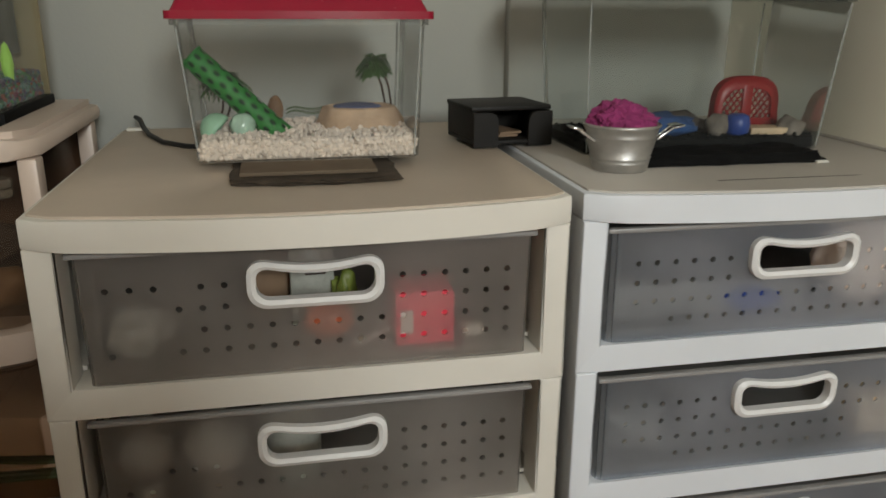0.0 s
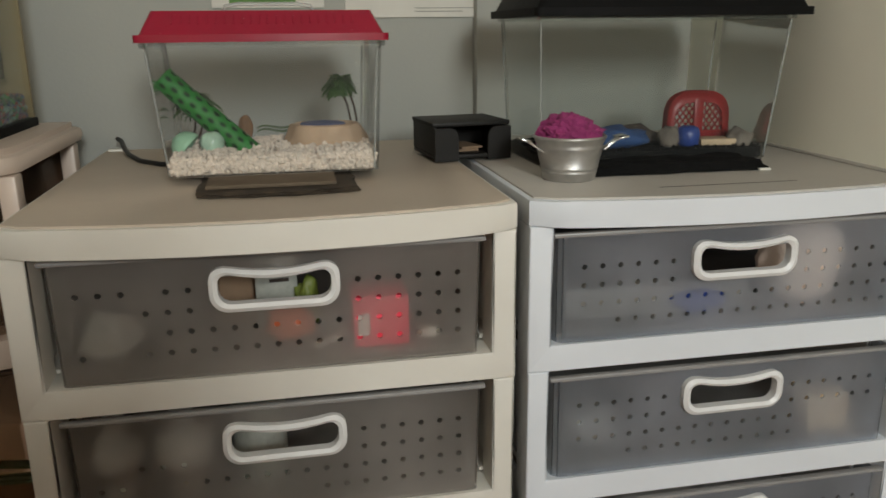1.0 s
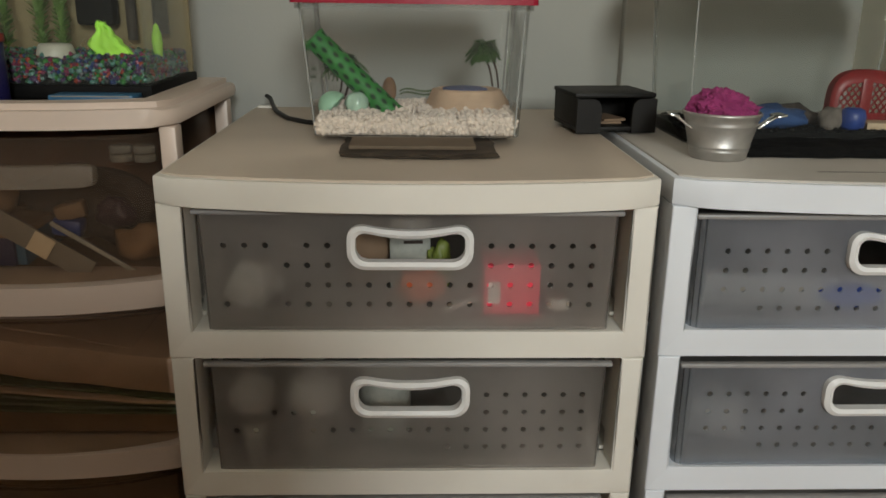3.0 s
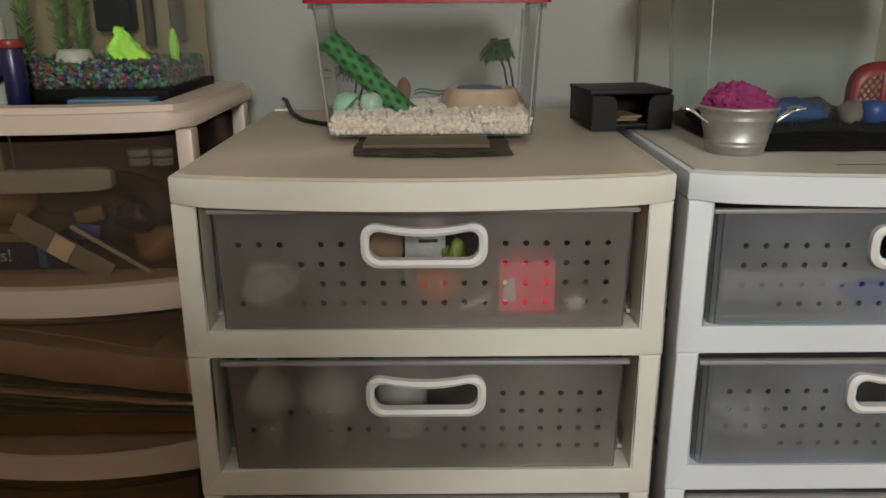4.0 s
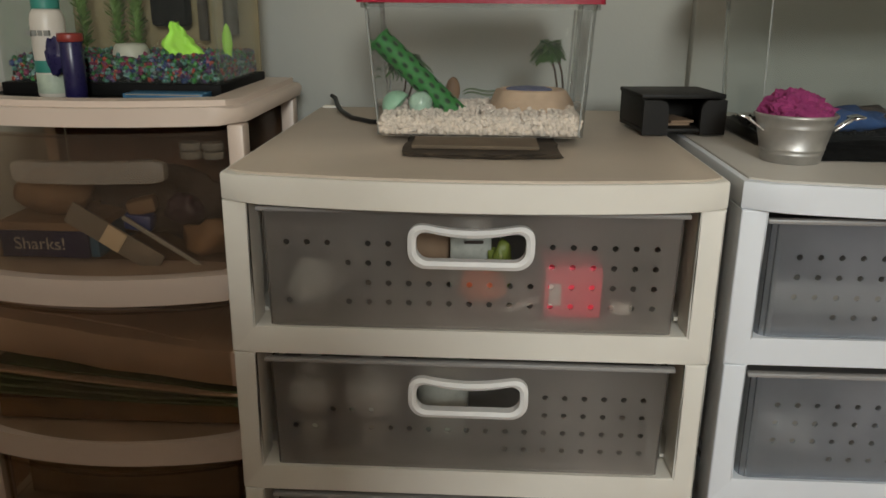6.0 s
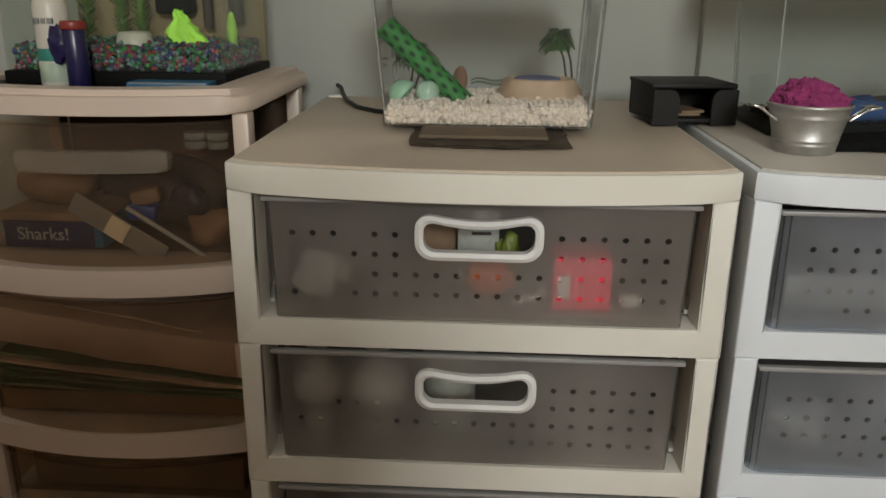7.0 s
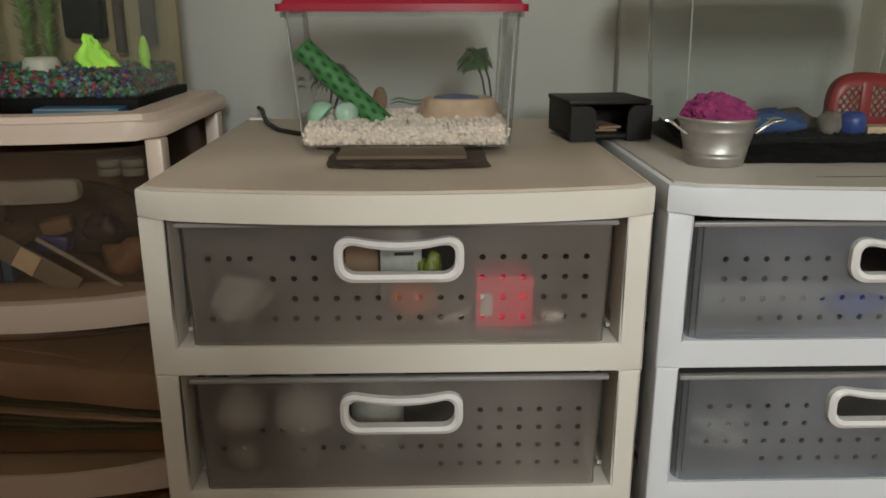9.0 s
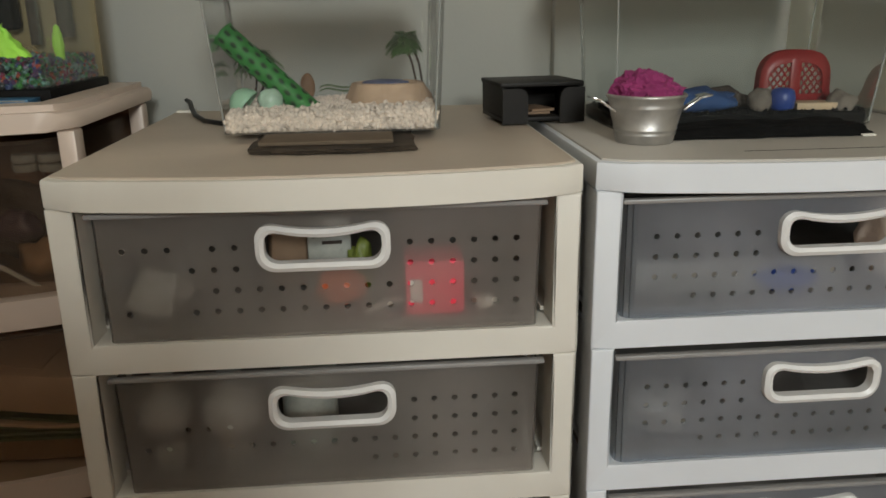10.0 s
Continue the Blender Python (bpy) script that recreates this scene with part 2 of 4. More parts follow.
def pebbles(name, boxes, count, size, seed):
    """A mesh of many small angular stones scattered in boxes of (x0, x1, y0, y1, z0, z1, share)."""
    rng = np.random.default_rng(seed)
    ico = bmesh.new()
    bmesh.ops.create_icosphere(ico, subdivisions=1, radius=1.0)
    base = np.array([v.co[:] for v in ico.verts])
    tri = np.array([[v.index for v in f.verts] for f in ico.faces])
    ico.free()
    verts, faces = [], []
    for x0, x1, y0, y1, z0, z1, share in boxes:
        for k in range(int(count * share)):
            s = size * rng.uniform(0.6, 1.25) * rng.uniform(0.7, 1.15, 3)
            p = base * s * rng.uniform(0.8, 1.15, (len(base), 1))
            a = rng.uniform(0, 6.28)
            c, q = math.cos(a), math.sin(a)
            p = p @ np.array([[c, -q, 0], [q, c, 0], [0, 0, 1]])
            p = p + np.array([rng.uniform(x0, x1), rng.uniform(y0, y1), rng.uniform(z0, z1)])
            faces.append(tri + sum(len(v) for v in verts[-1:]) * 0 + len(verts) * len(base))
            verts.append(p)
    me = bpy.data.meshes.new(name)
    me.from_pydata(np.concatenate(verts).tolist(), [], np.concatenate(faces).tolist())
    return me


# ---- the room ----
def structure(name, bm, mat, label, category):
    return solid(name, bm, mat, label, category, (0, 0, 0), kind="structure")


structure("floor", box(-1.4, 2.6, -3.4, 0.8, -0.1, 0.0), WOOD_FLOOR, "brown wooden floor of the room", "floor")
structure("ceiling", box(-1.4, 2.6, -3.4, 0.8, 2.4, 2.5), CEIL, "plain off-white painted ceiling", "ceiling")
structure("wall_north", box(-1.4, 2.6, 0.645, 0.8, 0.0, 2.4), WALL, "pale grey-green painted wall behind the carts", "wall")
structure("wall_pier", box(0.381, 0.885, 0.615, 0.645, 0.0, 2.4, 0.002), WALL, "shallow painted pier standing proud of the wall", "wall")
structure("wall_east_return", box(0.885, 0.99, -0.45, 0.645, 0.0, 2.4), LIGHTENED_CREAM, "short return wall beside the white cart, cream lightened for missing light", "wall")
# unseen wall, set close and pale so that it bounces light east
structure("wall_west", box(-1.4, -1.3, -3.3, 0.645, 0.0, 2.4), PALE, "unseen pale side wall closing the room and bouncing light", "wall")
# unseen wall added behind the camera to block low light on the left
structure("wall_light_block", box(-1.3, 0.14, -1.25, -1.15, 0.0, 0.905), TAN, "unseen low tan wall added to shade the lower left", "wall")
structure("wall_east", box(2.5, 2.6, -3.3, 0.645, 0.0, 2.4), WALL, "unseen pale side wall closing the room and bouncing light", "wall")
south = box(-1.4, -1.2, -3.4, -3.3, 0.0, 2.4)
box(-0.5, -0.02, -3.4, -3.3, 0.0, 2.4, bm=south)
box(-1.2, -0.5, -3.4, -3.3, 0.0, 1.05, bm=south)
box(-1.2, -0.5, -3.4, -3.3, 1.95, 2.4, bm=south)
box(1.10, 2.6, -3.4, -3.3, 0.0, 2.4, bm=south)
box(-0.02, 1.10, -3.4, -3.3, 2.12, 2.4, bm=south)
win = thing("window_1", "white framed glazed door in the pale wall", "window", (0.6, -3.3, 0.0), kind="structure")
for a, b, c, d in ((-0.02, 0.03, 0.0, 2.12), (1.05, 1.10, 0.0, 2.12), (0.03, 1.05, 2.07, 2.12), (0.03, 1.05, 0.0, 0.12), (0.755, 0.795, 0.12, 2.07)):
    part("window_frame", box(a, b, -3.145, -3.11, c, d, 0.004), RING, win)
# unseen window frame added round the fill lamp
win2 = thing("fill_window", "unseen white framed high window added for the fill lamp", "window", (-0.85, -3.3, 1.05), kind="structure")
for a, b, c, d in ((-1.2, -1.16, 1.05, 1.95), (-0.54, -0.5, 1.05, 1.95), (-1.16, -0.54, 1.91, 1.95), (-1.16, -0.54, 1.05, 1.09)):
    part("window_frame", box(a, b, -3.145, -3.11, c, d, 0.004), RING, win2)
structure("wall_south", south, PALE, "pale painted wall with a glazed door opening", "wall")


# ---- drawer carts ----
PITCH = 0.0233


def rounded(a, z0, z1, r, dip, n=6, m=8):
    """Outline of a hand hole in x and z, with round corners and an upper edge that dips in its middle."""
    pts = []
    for cx, cz, a0 in ((a - r, z1 - r, 0), (-a + r, z1 - r, 90), (-a + r, z0 + r, 180), (a - r, z0 + r, 270)):
        for k in range(n + 1):
            t = radians(a0 + 90 * k / n)
            pts.append((cx + r * math.cos(t), cz + r * math.sin(t)))
        if a0 in (0, 180):
            s = 1 if a0 == 0 else -1
            for k in range(1, m):
                pts.append((s * (a - r) * (1 - 2 * k / m), z1 if a0 == 0 else z0))
    mid = (z0 + z1) / 2
    return [(x, z - dip * max(0.0, 1 - (x / a) ** 2) if z > mid else z) for x, z in pts]


def handle_ring(cx, y, cz):
    bm = bmesh.new()
    outer, inner = rounded(0.0715, -0.0275, 0.0290, 0.021, 0.0105), rounded(0.0620, -0.0180, 0.0195, 0.0145, 0.0098)
    mid = rounded(0.0665, -0.0225, 0.0240, 0.0175, 0.0100)
    rows = []
    for shape, dy in ((outer, 0.004), (outer, -0.004), (mid, -0.0075), (inner, -0.0045), (inner, 0.008)):
        rows.append([bm.verts.new((cx + x, y + dy, cz + z)) for x, z in shape])
    n = len(outer)
    for a, b in zip(rows, rows[1:] + rows[:1]):
        for k in range(n):
            bm.faces.new((a[k], a[(k + 1) % n], b[(k + 1) % n], b[k]))
    return bm


def pierced_front(cx, y, z0, z1, hz, half, row_drop, corner, taper, blind=(), thick=0.0025):
    """A drawer front with rounded sides, four rows of round holes (but for the blind ones) and a hand hole at height hz."""
    bm = bmesh.new()
    rows = [hz - row_drop - 0.0237 * k for k in range(4)]
    cols = [PITCH * (k - 9) for k in range(19)]
    flat = half - corner
    xs = [-flat] + [c - PITCH / 2 for c in cols] + [cols[-1] + PITCH / 2, flat]
    zs = [z1, rows[0] + 0.01175] + [r - 0.01175 for r in rows] + [z0]

    def quad(x0, x1, a, b):
        for yy in (y, y + thick):
            bm.faces.new([bm.verts.new((cx + px, yy, pz)) for px, pz in ((x0, a), (x1, a), (x1, b), (x0, b))])

    for i in range(len(xs) - 1):
        for j in range(len(zs) - 1):
            x0, x1, b, a = xs[i], xs[i + 1], zs[j], zs[j + 1]
            centre = 7 <= i <= 13
            if centre and j <= 2:
                continue
            if 1 <= i <= 19 and 1 <= j <= 4 and (j, i) not in blind:
                mx, mz, r = (x0 + x1) / 2, (a + b) / 2, 0.0036
                sq = [(x1, mz), (x1, b), (mx, b), (x0, b), (x0, mz), (x0, a), (mx, a), (x1, a)]
                ci = [(mx + r * math.cos(radians(45 * k)), mz + r * math.sin(radians(45 * k))) for k in range(8)]
                layers = []
                for yy in (y, y + thick):
                    o = [bm.verts.new((cx + px, yy, pz)) for px, pz in sq]
                    c = [bm.verts.new((cx + px, yy, pz)) for px, pz in ci]
                    layers.append(c)
                    for k in range(8):
                        bm.faces.new((o[k], o[(k + 1) % 8], c[(k + 1) % 8], c[k]))
                for k in range(8):
                    bm.faces.new((layers[0][k], layers[0][(k + 1) % 8], layers[1][(k + 1) % 8], layers[1][k]))
            else:
                quad(x0, x1, a, b)
    # the panel round the hand hole
    hx, x0, x1, lo, hi = 0.063, xs[7], xs[14], zs[3], z1
    quad(x0, -hx, lo, hi)
    quad(hx, x1, lo, hi)
    quad(-hx, hx, hz + 0.012, hi)
    quad(-hx, hx, lo, hz - 0.019)
    # sides that turn back round the corners
    for s in (-1, 1):
        bend = [(flat + corner * math.sin(radians(15 * k)), y + corner * (1 - math.cos(radians(15 * k)))) for k in range(7)] + [(half, y + corner + 0.030)]
        for inset in (0.0, thick):
            strip = [[bm.verts.new((cx + s * (px - inset * (k > 3)), py + inset * (k <= 3), z)) for z in (z0, z1)] for k, (px, py) in enumerate(bend)]
            for p, q in zip(strip, strip[1:]):
                bm.faces.new((p[0], p[1], q[1], q[0]))
    tube([(cx - flat, y + 0.003, z0 + 0.002), (cx + flat, y + 0.003, z0 + 0.002)], 0.0035, 8, bm)
    for v in bm.verts:
        if abs(v.co.x - cx) > 0.219:
            v.co.x -= math.copysign(taper * (z1 - v.co.z) / (z1 - z0), v.co.x - cx)
    return bm


def face_out(me, front):
    """Turn the faces of a thin upright sheet away from its middle, given the depth of its front side."""
    wrong = [p.index for p in me.polygons if abs(p.normal.y) > 0.5 and (p.normal.y > 0) == (p.center.y < front + 0.0012)]
    for k in wrong:
        me.polygons[k].flip()
    me.update()


def tier_frame(cx, outer, inner, yf, z0, sill, z1, bulge):
    """Front of one tier: two posts and the rail under them, moulded in one piece."""
    n = 20
    line = [(outer * (2 * k / n - 1), z0) for k in range(n + 1)] + [(outer, z1), (inner, z1)]
    line += [(inner * (1 - 2 * k / n), sill) for k in range(n + 1)] + [(-inner, z1), (-outer, z1)]
    bm = bmesh.new()
    front, back = ([bm.verts.new((cx + x, yf + d - (bulge * (1 - (x / outer) ** 2) if not d else 0), z)) for x, z in line] for d in (0.0, 0.045))
    m = len(line)
    for k in range(m):
        bm.faces.new((front[k], front[(k + 1) % m], back[(k + 1) % m], back[k]))
    for side in (front, back):
        low, high = side[:n + 1], side[n + 3:2 * n + 4][::-1]
        for k in range(n):
            bm.faces.new((low[k], low[k + 1], high[k + 1], high[k]))
        bm.faces.new((high[0], side[2 * n + 4], side[2 * n + 5], low[0]))
        bm.faces.new((low[n], side[n + 1], side[n + 2], high[n]))
    rim = [e for e in bm.edges if e.verts[0] in front and e.verts[1] in front and len(e.link_faces) == 2 and abs(sum(f.normal.y for f in e.link_faces)) < 10 and any(v in back for f in e.link_faces for v in f.verts)]
    bmesh.ops.bevel(bm, geom=rim, offset=0.0028, segments=3, affect="EDGES", profile=0.5)
    return bm


def open_bin(x0, x1, y0, y1, z0, z1, t=0.0025):
    bm = box(x0, x1, y0, y1, z0, z0 + t)
    box(x0, x0 + t, y0, y1, z0 + t, z1, bm=bm)
    box(x1 - t, x1, y0, y1, z0 + t, z1, bm=bm)
    box(x0 + t, x1 - t, y1 - t, y1, z0 + t, z1, bm=bm)
    return bm


def drawer_cart(cx, body, top, frost, label, yf=0.0, slide=0.012, lift=(0.0, 0.0, 0.0), row_drop=0.004, gap=0.011, half=0.241, corner=0.006, taper=0.003, blind=((), (), ())):
    cart = thing("drawer_cart", label, "drawer cart", (cx, yf + 0.3, 0.0), "perforated drawer carts")
    x0, x1, yb = cx - 0.278, cx + 0.278, yf + 0.565
    lid = prism(bowed(x0 - 0.003, x1 + 0.003, yf - 0.006, yb, 0.032), 0.584, 0.6158, 0.003)
    part("lid", lid, body, cart)
    part("top_panel", prism(bowed(x0 + 0.004, x1 - 0.004, yf + 0.001, yb - 0.006, 0.031), 0.6155, 0.6185, 0.0012), top, cart, "smooth textured top, darkened to beige-grey for its dim light")
    levels = ((0.584, 0.432), (0.398, 0.245), (0.211, 0.058))
    for k, (a, b) in enumerate(levels):
        drop = 0.0012 * k
        part("tier_frame", tier_frame(cx, 0.2805 - drop, 0.2505 + 0.0012 * k, yf, b - 0.0338, b, a - 0.0002, 0.0), body, cart, "posts and rail moulded in one piece")
        for s in (-1, 1):
            xa, xb = sorted((cx + s * (0.2805 - drop), cx + s * (0.250 - drop)))
            part("post", box(xa, xb, yb - 0.045, yb, b - 0.0005, a, 0.003), body, cart)
            xa, xb = sorted((cx + s * 0.266, cx + s * 0.262))
            part("side_panel", box(xa, xb, yf + 0.045, yb - 0.045, b, a), body, cart)
            xa, xb = sorted((cx + s * 0.262, cx + s * 0.246))
            part("runner", box(xa, xb, yf + 0.045, yb - 0.045, b + 0.002, b + 0.007), body, cart)
        part("shelf", box(cx - 0.268, cx + 0.268, yf + 0.0455, yb - 0.046, b - 0.012, b - 0.004), body, cart)
        # added dark sheet in place of the shade behind the drawer
        part("shade_panel", box(cx - 0.249, cx + 0.249, yb - 0.012, yb - 0.008, b, a), BACK, cart, "dark brown panel added for the shade inside the cart")
        dy = yf + slide
        inner = half - taper - 0.004
        bin_ = part("drawer", open_bin(cx - inner, cx + inner, dy + corner + 0.032, yb - 0.03, b + 0.009, a - 0.012), BIN, cart, "frosted plastic drawer")
        hz = a - 0.0475 + lift[k]
        sheet = part("front_panel", pierced_front(cx, dy, b + 0.001, a - gap, hz, half, row_drop, corner, taper, blind[k]), frost, bin_, "frosted front pierced with rows of holes")
        face_out(sheet.data, dy - BASE[sheet].y)
        part("front_floor", box(cx - inner, cx + inner, dy + 0.0035, dy + corner + 0.0315, b + 0.009, b + 0.0115), BIN, bin_)
        part("front_lip", box(cx - half - 0.005, cx + half + 0.005, dy - 0.004, dy + 0.006, a - gap - 0.001, a - gap + 0.0045, 0.0015), LIP, bin_, "milky rolled upper lip")
        part("handle", handle_ring(cx + 0.001, dy - 0.004, hz), RING, bin_, "white moulded hand-hole ring", smooth=False)
    part("base", prism(bowed(x0, x1, yf, yb, 0.005), 0.012, 0.024, 0.002), body, cart)
    for sx in (-1, 1):
        for sy in (yf + 0.04, yb - 0.04):
            part("foot", lathe([(0.018, 0.0), (0.02, 0.004), (0.02, 0.012)], (cx + sx * 0.24, sy, 0.0), 16), body, cart)
    return cart


# moulded but unpierced places, by row and column
IVORY_BLIND_1 = {(1, 4), (2, 1), (2, 2), (2, 3), (3, 1), (3, 2), (3, 3), (3, 4), (4, 2), (4, 3)}
IVORY_BLIND_2 = {(1, c) for c in range(1, 7)} | {(2, 1), (2, 2), (2, 6)} | {(3, 3), (3, 4)} | {(4, c) for c in range(1, 12)}
WHITE_BLIND_1 = {(4, c) for c in range(1, 3)}
WHITE_BLIND_2 = {(4, 1), (4, 2), (4, 3)} | {(r, c) for r in (3, 4) for c in range(15, 20)}
drawer_cart(0.0, IVORY, TOP_IVORY_DIM, FROST, "ivory plastic cart with three frosted drawers pierced by holes", 0.0, 0.004, (0.0003, -0.0020, -0.002), 0.0012, 0.011, 0.238, 0.006, 0.004, (IVORY_BLIND_1, IVORY_BLIND_2, ()))
white_cart = drawer_cart(0.578, WHITE, TOP_WHITE_DIM, FROST_COOL, "white plastic cart with three frosted pierced drawers beside wall", 0.005, 0.003, (-0.006, -0.004, -0.003), 0.001, 0.015, 0.2455, 0.014, 0.001, (WHITE_BLIND_1, WHITE_BLIND_2, ()))

part("screw_hole", lathe([(0.0016, 0.0), (0.0014, 0.0008)], (0.0, 0.0, 0.0), 10), BLACK, white_cart, "tiny dark screw hole").matrix_basis = pose(0.309 - 0.0, 0.0045, 0.275, 90, 0, 0)
# board colour raised as well, in place of light on its face
solid("pale_board", box(0.8085, 0.8185, -0.004, 0.614, 0.6186, 1.32, 0.001), LIGHTENED_CREAM, "tall board standing on the white cart, cream lightened for missing light", "board", (0.8135, 0.27, 0.6186))
solid("board_edging", box(0.8062, 0.8083, -0.004, 0.552, 0.6187, 0.6235, 0.0006), TOP_WHITE_DIM, "thin beige edging strip along the board's foot", "edging", (0.807, 0.27, 0.6187))
part("top_dark_line", box(0.47, 0.66, 0.030, 0.0312, 0.6186, 0.6189), BLACK, white_cart, "thin dark line on the top")


def clear_cart(x0, x1, yf, yb):
    cart = thing("clear_drawer_cart", "cream plastic cart with three clear bow-fronted drawers full of toys", "drawer cart", ((x0 + x1) / 2, (yf + yb) / 2, 0.0))
    cx = (x0 + x1) / 2
    lid = prism(bowed(x0 - 0.004, x1 + 0.004, yf, yb, 0.045, 28, 0.02), 0.640, 0.664, 0.008)
    part("lid", lid, CREAM, cart)
    inner = bowed(x0 + 0.008, x1 - 0.008, yf + 0.012, yb - 0.01, 0.042, 28, 0.02)
    hole = bowed(x0 + 0.045, x1 - 0.045, yf + 0.030, yb - 0.045, 0.036, 28, 0.0)
    rim = bmesh.new()
    for a, b, za, zb in ((inner, inner, 0.664, 0.672), (inner, hole, 0.672, 0.6732), (hole, hole, 0.6732, 0.6645)):
        va, vb = [rim.verts.new((*p, za)) for p in a], [rim.verts.new((*p, zb)) for p in b]
        for k in range(len(a)):
            rim.faces.new((va[k], va[(k + 1) % len(a)], vb[(k + 1) % len(a)], vb[k]))
    part("rim", rim, CREAM, cart, "raised rim round the sunken top")
    part("sunken_top", prism(hole, 0.660, 0.6665), BLACK, cart, "black sunken top panel")
    for k, (a, b) in enumerate(((0.640, 0.437), (0.397, 0.183), (0.141, 0.03))):
        for sx in (x0, x1 - 0.022):
            for yy in (yf, yb - 0.05):
                part("post", box(sx, sx + 0.022, yy, yy + 0.03, b, a, 0.003), CREAM, cart)
        part("rail", prism(bowed(x0, x1, yf - 0.012, yb, 0.05 - 0.010 * (k == 1), 28, 0.015), b - 0.038 if k < 2 else 0.012, b, 0.009), CREAM, cart, "rounded cream rail")
        # same added dark sheet, for the dim inside of this cart
        part("shade_panel", box(x0 + 0.023, x1 - 0.023, yb - 0.019, yb - 0.015, b, a - 0.004), BACK, cart, "dark brown panel added for the shade inside the cart")
        arc = [(x, y) for x, y in bowed(x0 + 0.024, x1 - 0.024, yf - 0.006, yb, 0.045, 28, 0.02)][:29]
        shell = prism(arc + [(x, y + 0.003) for x, y in arc[::-1]], b + 0.003, a - 0.011)
        bin_ = part("drawer", open_bin(x0 + 0.026, x1 - 0.026, yf + 0.02, yb - 0.02, b + 0.004, a - 0.016), SMOKE, cart, "clear plastic drawer")
        part("front_panel", shell, SMOKE, bin_, "clear bowed front panel", smooth=True)
        grip = [(x, y) for x, y in arc if abs(x - cx - 0.028) < 0.108]
        if k == 0:
            lip = prism([(x, y - 0.016) for x, y in grip] + [(x, y) for x, y in grip[::-1]], a - 0.070, a - 0.042, 0.007)
            part("pull", lip, PULL, bin_, "moulded clear pull lip")
        part("top_lip", prism([(x, y - 0.004) for x, y in arc] + [(x, y + 0.004) for x, y in arc[::-1]], a - 0.012, a - 0.008), SMOKE, bin_)
    return cart


clear_cart(-0.745, -0.307, 0.187, 0.53)


# ---- more materials ----
BARK = material("brown_bark", (0.050, 0.036, 0.023), 0.85, vary=0.35, scale=40, fine=260, bump=0.7)
CARD = material("grey_brown_board", (0.125, 0.092, 0.060), 0.8, vary=0.12, scale=30, bump=0.2)
GRIT = material("cream_gravel", (0.75, 0.65, 0.55), 0.75, vary=0.08, scale=60, island=0.13)
# darker copy of the gravel, shade of the gaps put into its colour
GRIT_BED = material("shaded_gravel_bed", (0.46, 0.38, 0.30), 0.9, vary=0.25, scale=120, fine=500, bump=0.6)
GREEN = material("green_plastic", (0.014, 0.19, 0.022), 0.6, vary=0.1, bump=0.03)
GLOW = material("pale_green_shell", (0.36, 0.62, 0.42), 0.45, vary=0.1, scale=40, bump=0.05)
GLOW_PALE = material("milky_green_shell", (0.44, 0.62, 0.48), 0.2, vary=0.2, scale=70, bump=0.1)
DUN = material("brown_resin", (0.22, 0.12, 0.06), 0.7, vary=0.25, scale=50, bump=0.4)
ROCK = material("tan_resin_rock", (0.54, 0.38, 0.25), 0.7, vary=0.18, scale=45, fine=200, bump=0.5, stain=(0.34, 0.24, 0.17))
BLUEGREY = material("blue_grey_foam", (0.10, 0.12, 0.22), 0.7, vary=0.15)
LEAF = material("green_leaf_plastic", (0.035, 0.10, 0.016), 0.5, vary=0.25, scale=80)
STEM = material("brown_stem", (0.045, 0.025, 0.015), 0.6)
STEEL = material("galvanised_steel", (0.47, 0.46, 0.44), 0.44, 0.85, vary=0.22, scale=25, fine=300, bump=0.06)
SILVER = material("bright_steel", (0.85, 0.85, 0.84), 0.18, 1.0, vary=0.03)
MAGENTA = material("magenta_felt", (0.25, 0.03, 0.125), 0.95, vary=0.2, scale=60, fine=600, bump=0.6)
NAVY = material("blue_cloth", (0.02, 0.065, 0.19), 0.85, vary=0.25, scale=40, fine=500, bump=0.5)
SKY_CLOTH = material("light_blue_cloth", (0.05, 0.16, 0.28), 0.85, vary=0.2, scale=40, bump=0.4)
SAND = material("black_substrate", (0.006, 0.006, 0.006), 0.95, spec=0.15, vary=0.3, scale=90, fine=500, bump=0.6)
DRIFT = material("dark_driftwood", (0.055, 0.042, 0.034), 0.8, vary=0.35, scale=45, fine=200, bump=0.7)
STONE = material("grey_brown_stone", (0.17, 0.145, 0.12), 0.8, vary=0.35, scale=45, bump=0.6)
PAD = material("pale_wood", (0.60, 0.45, 0.29), 0.6, vary=0.12, scale=30)
RUBBER = material("black_cable", (0.01, 0.01, 0.01), 0.45, vary=0.1)
PAPER = material("white_paper", (0.68, 0.66, 0.60), 0.8, vary=0.05, scale=12)
INK = material("grey_print", (0.22, 0.22, 0.20), 0.8)
OLIVE = material("green_print", (0.10, 0.22, 0.06), 0.8)
LIME = material("lime_rock", (0.48, 0.92, 0.10), 0.55, vary=0.1, scale=40, bump=0.2)
BEADS = palette("mixed_gravel", ((0.015, 0.08, 0.03), (0.20, 0.02, 0.07), (0.02, 0.04, 0.14), (0.16, 0.26, 0.25), (0.04, 0.20, 0.04), (0.07, 0.03, 0.10), (0.30, 0.04, 0.02), (0.02, 0.02, 0.03), (0.03, 0.12, 0.05), (0.08, 0.20, 0.18)))
BOTTLE = material("white_bottle", (0.54, 0.50, 0.44), 0.4, vary=0.03)
PALE_LABEL = material("pale_green_label", (0.34, 0.40, 0.32), 0.5, vary=0.2, scale=60)
TEAL = material("teal_label", (0.03, 0.20, 0.16), 0.45, vary=0.08)
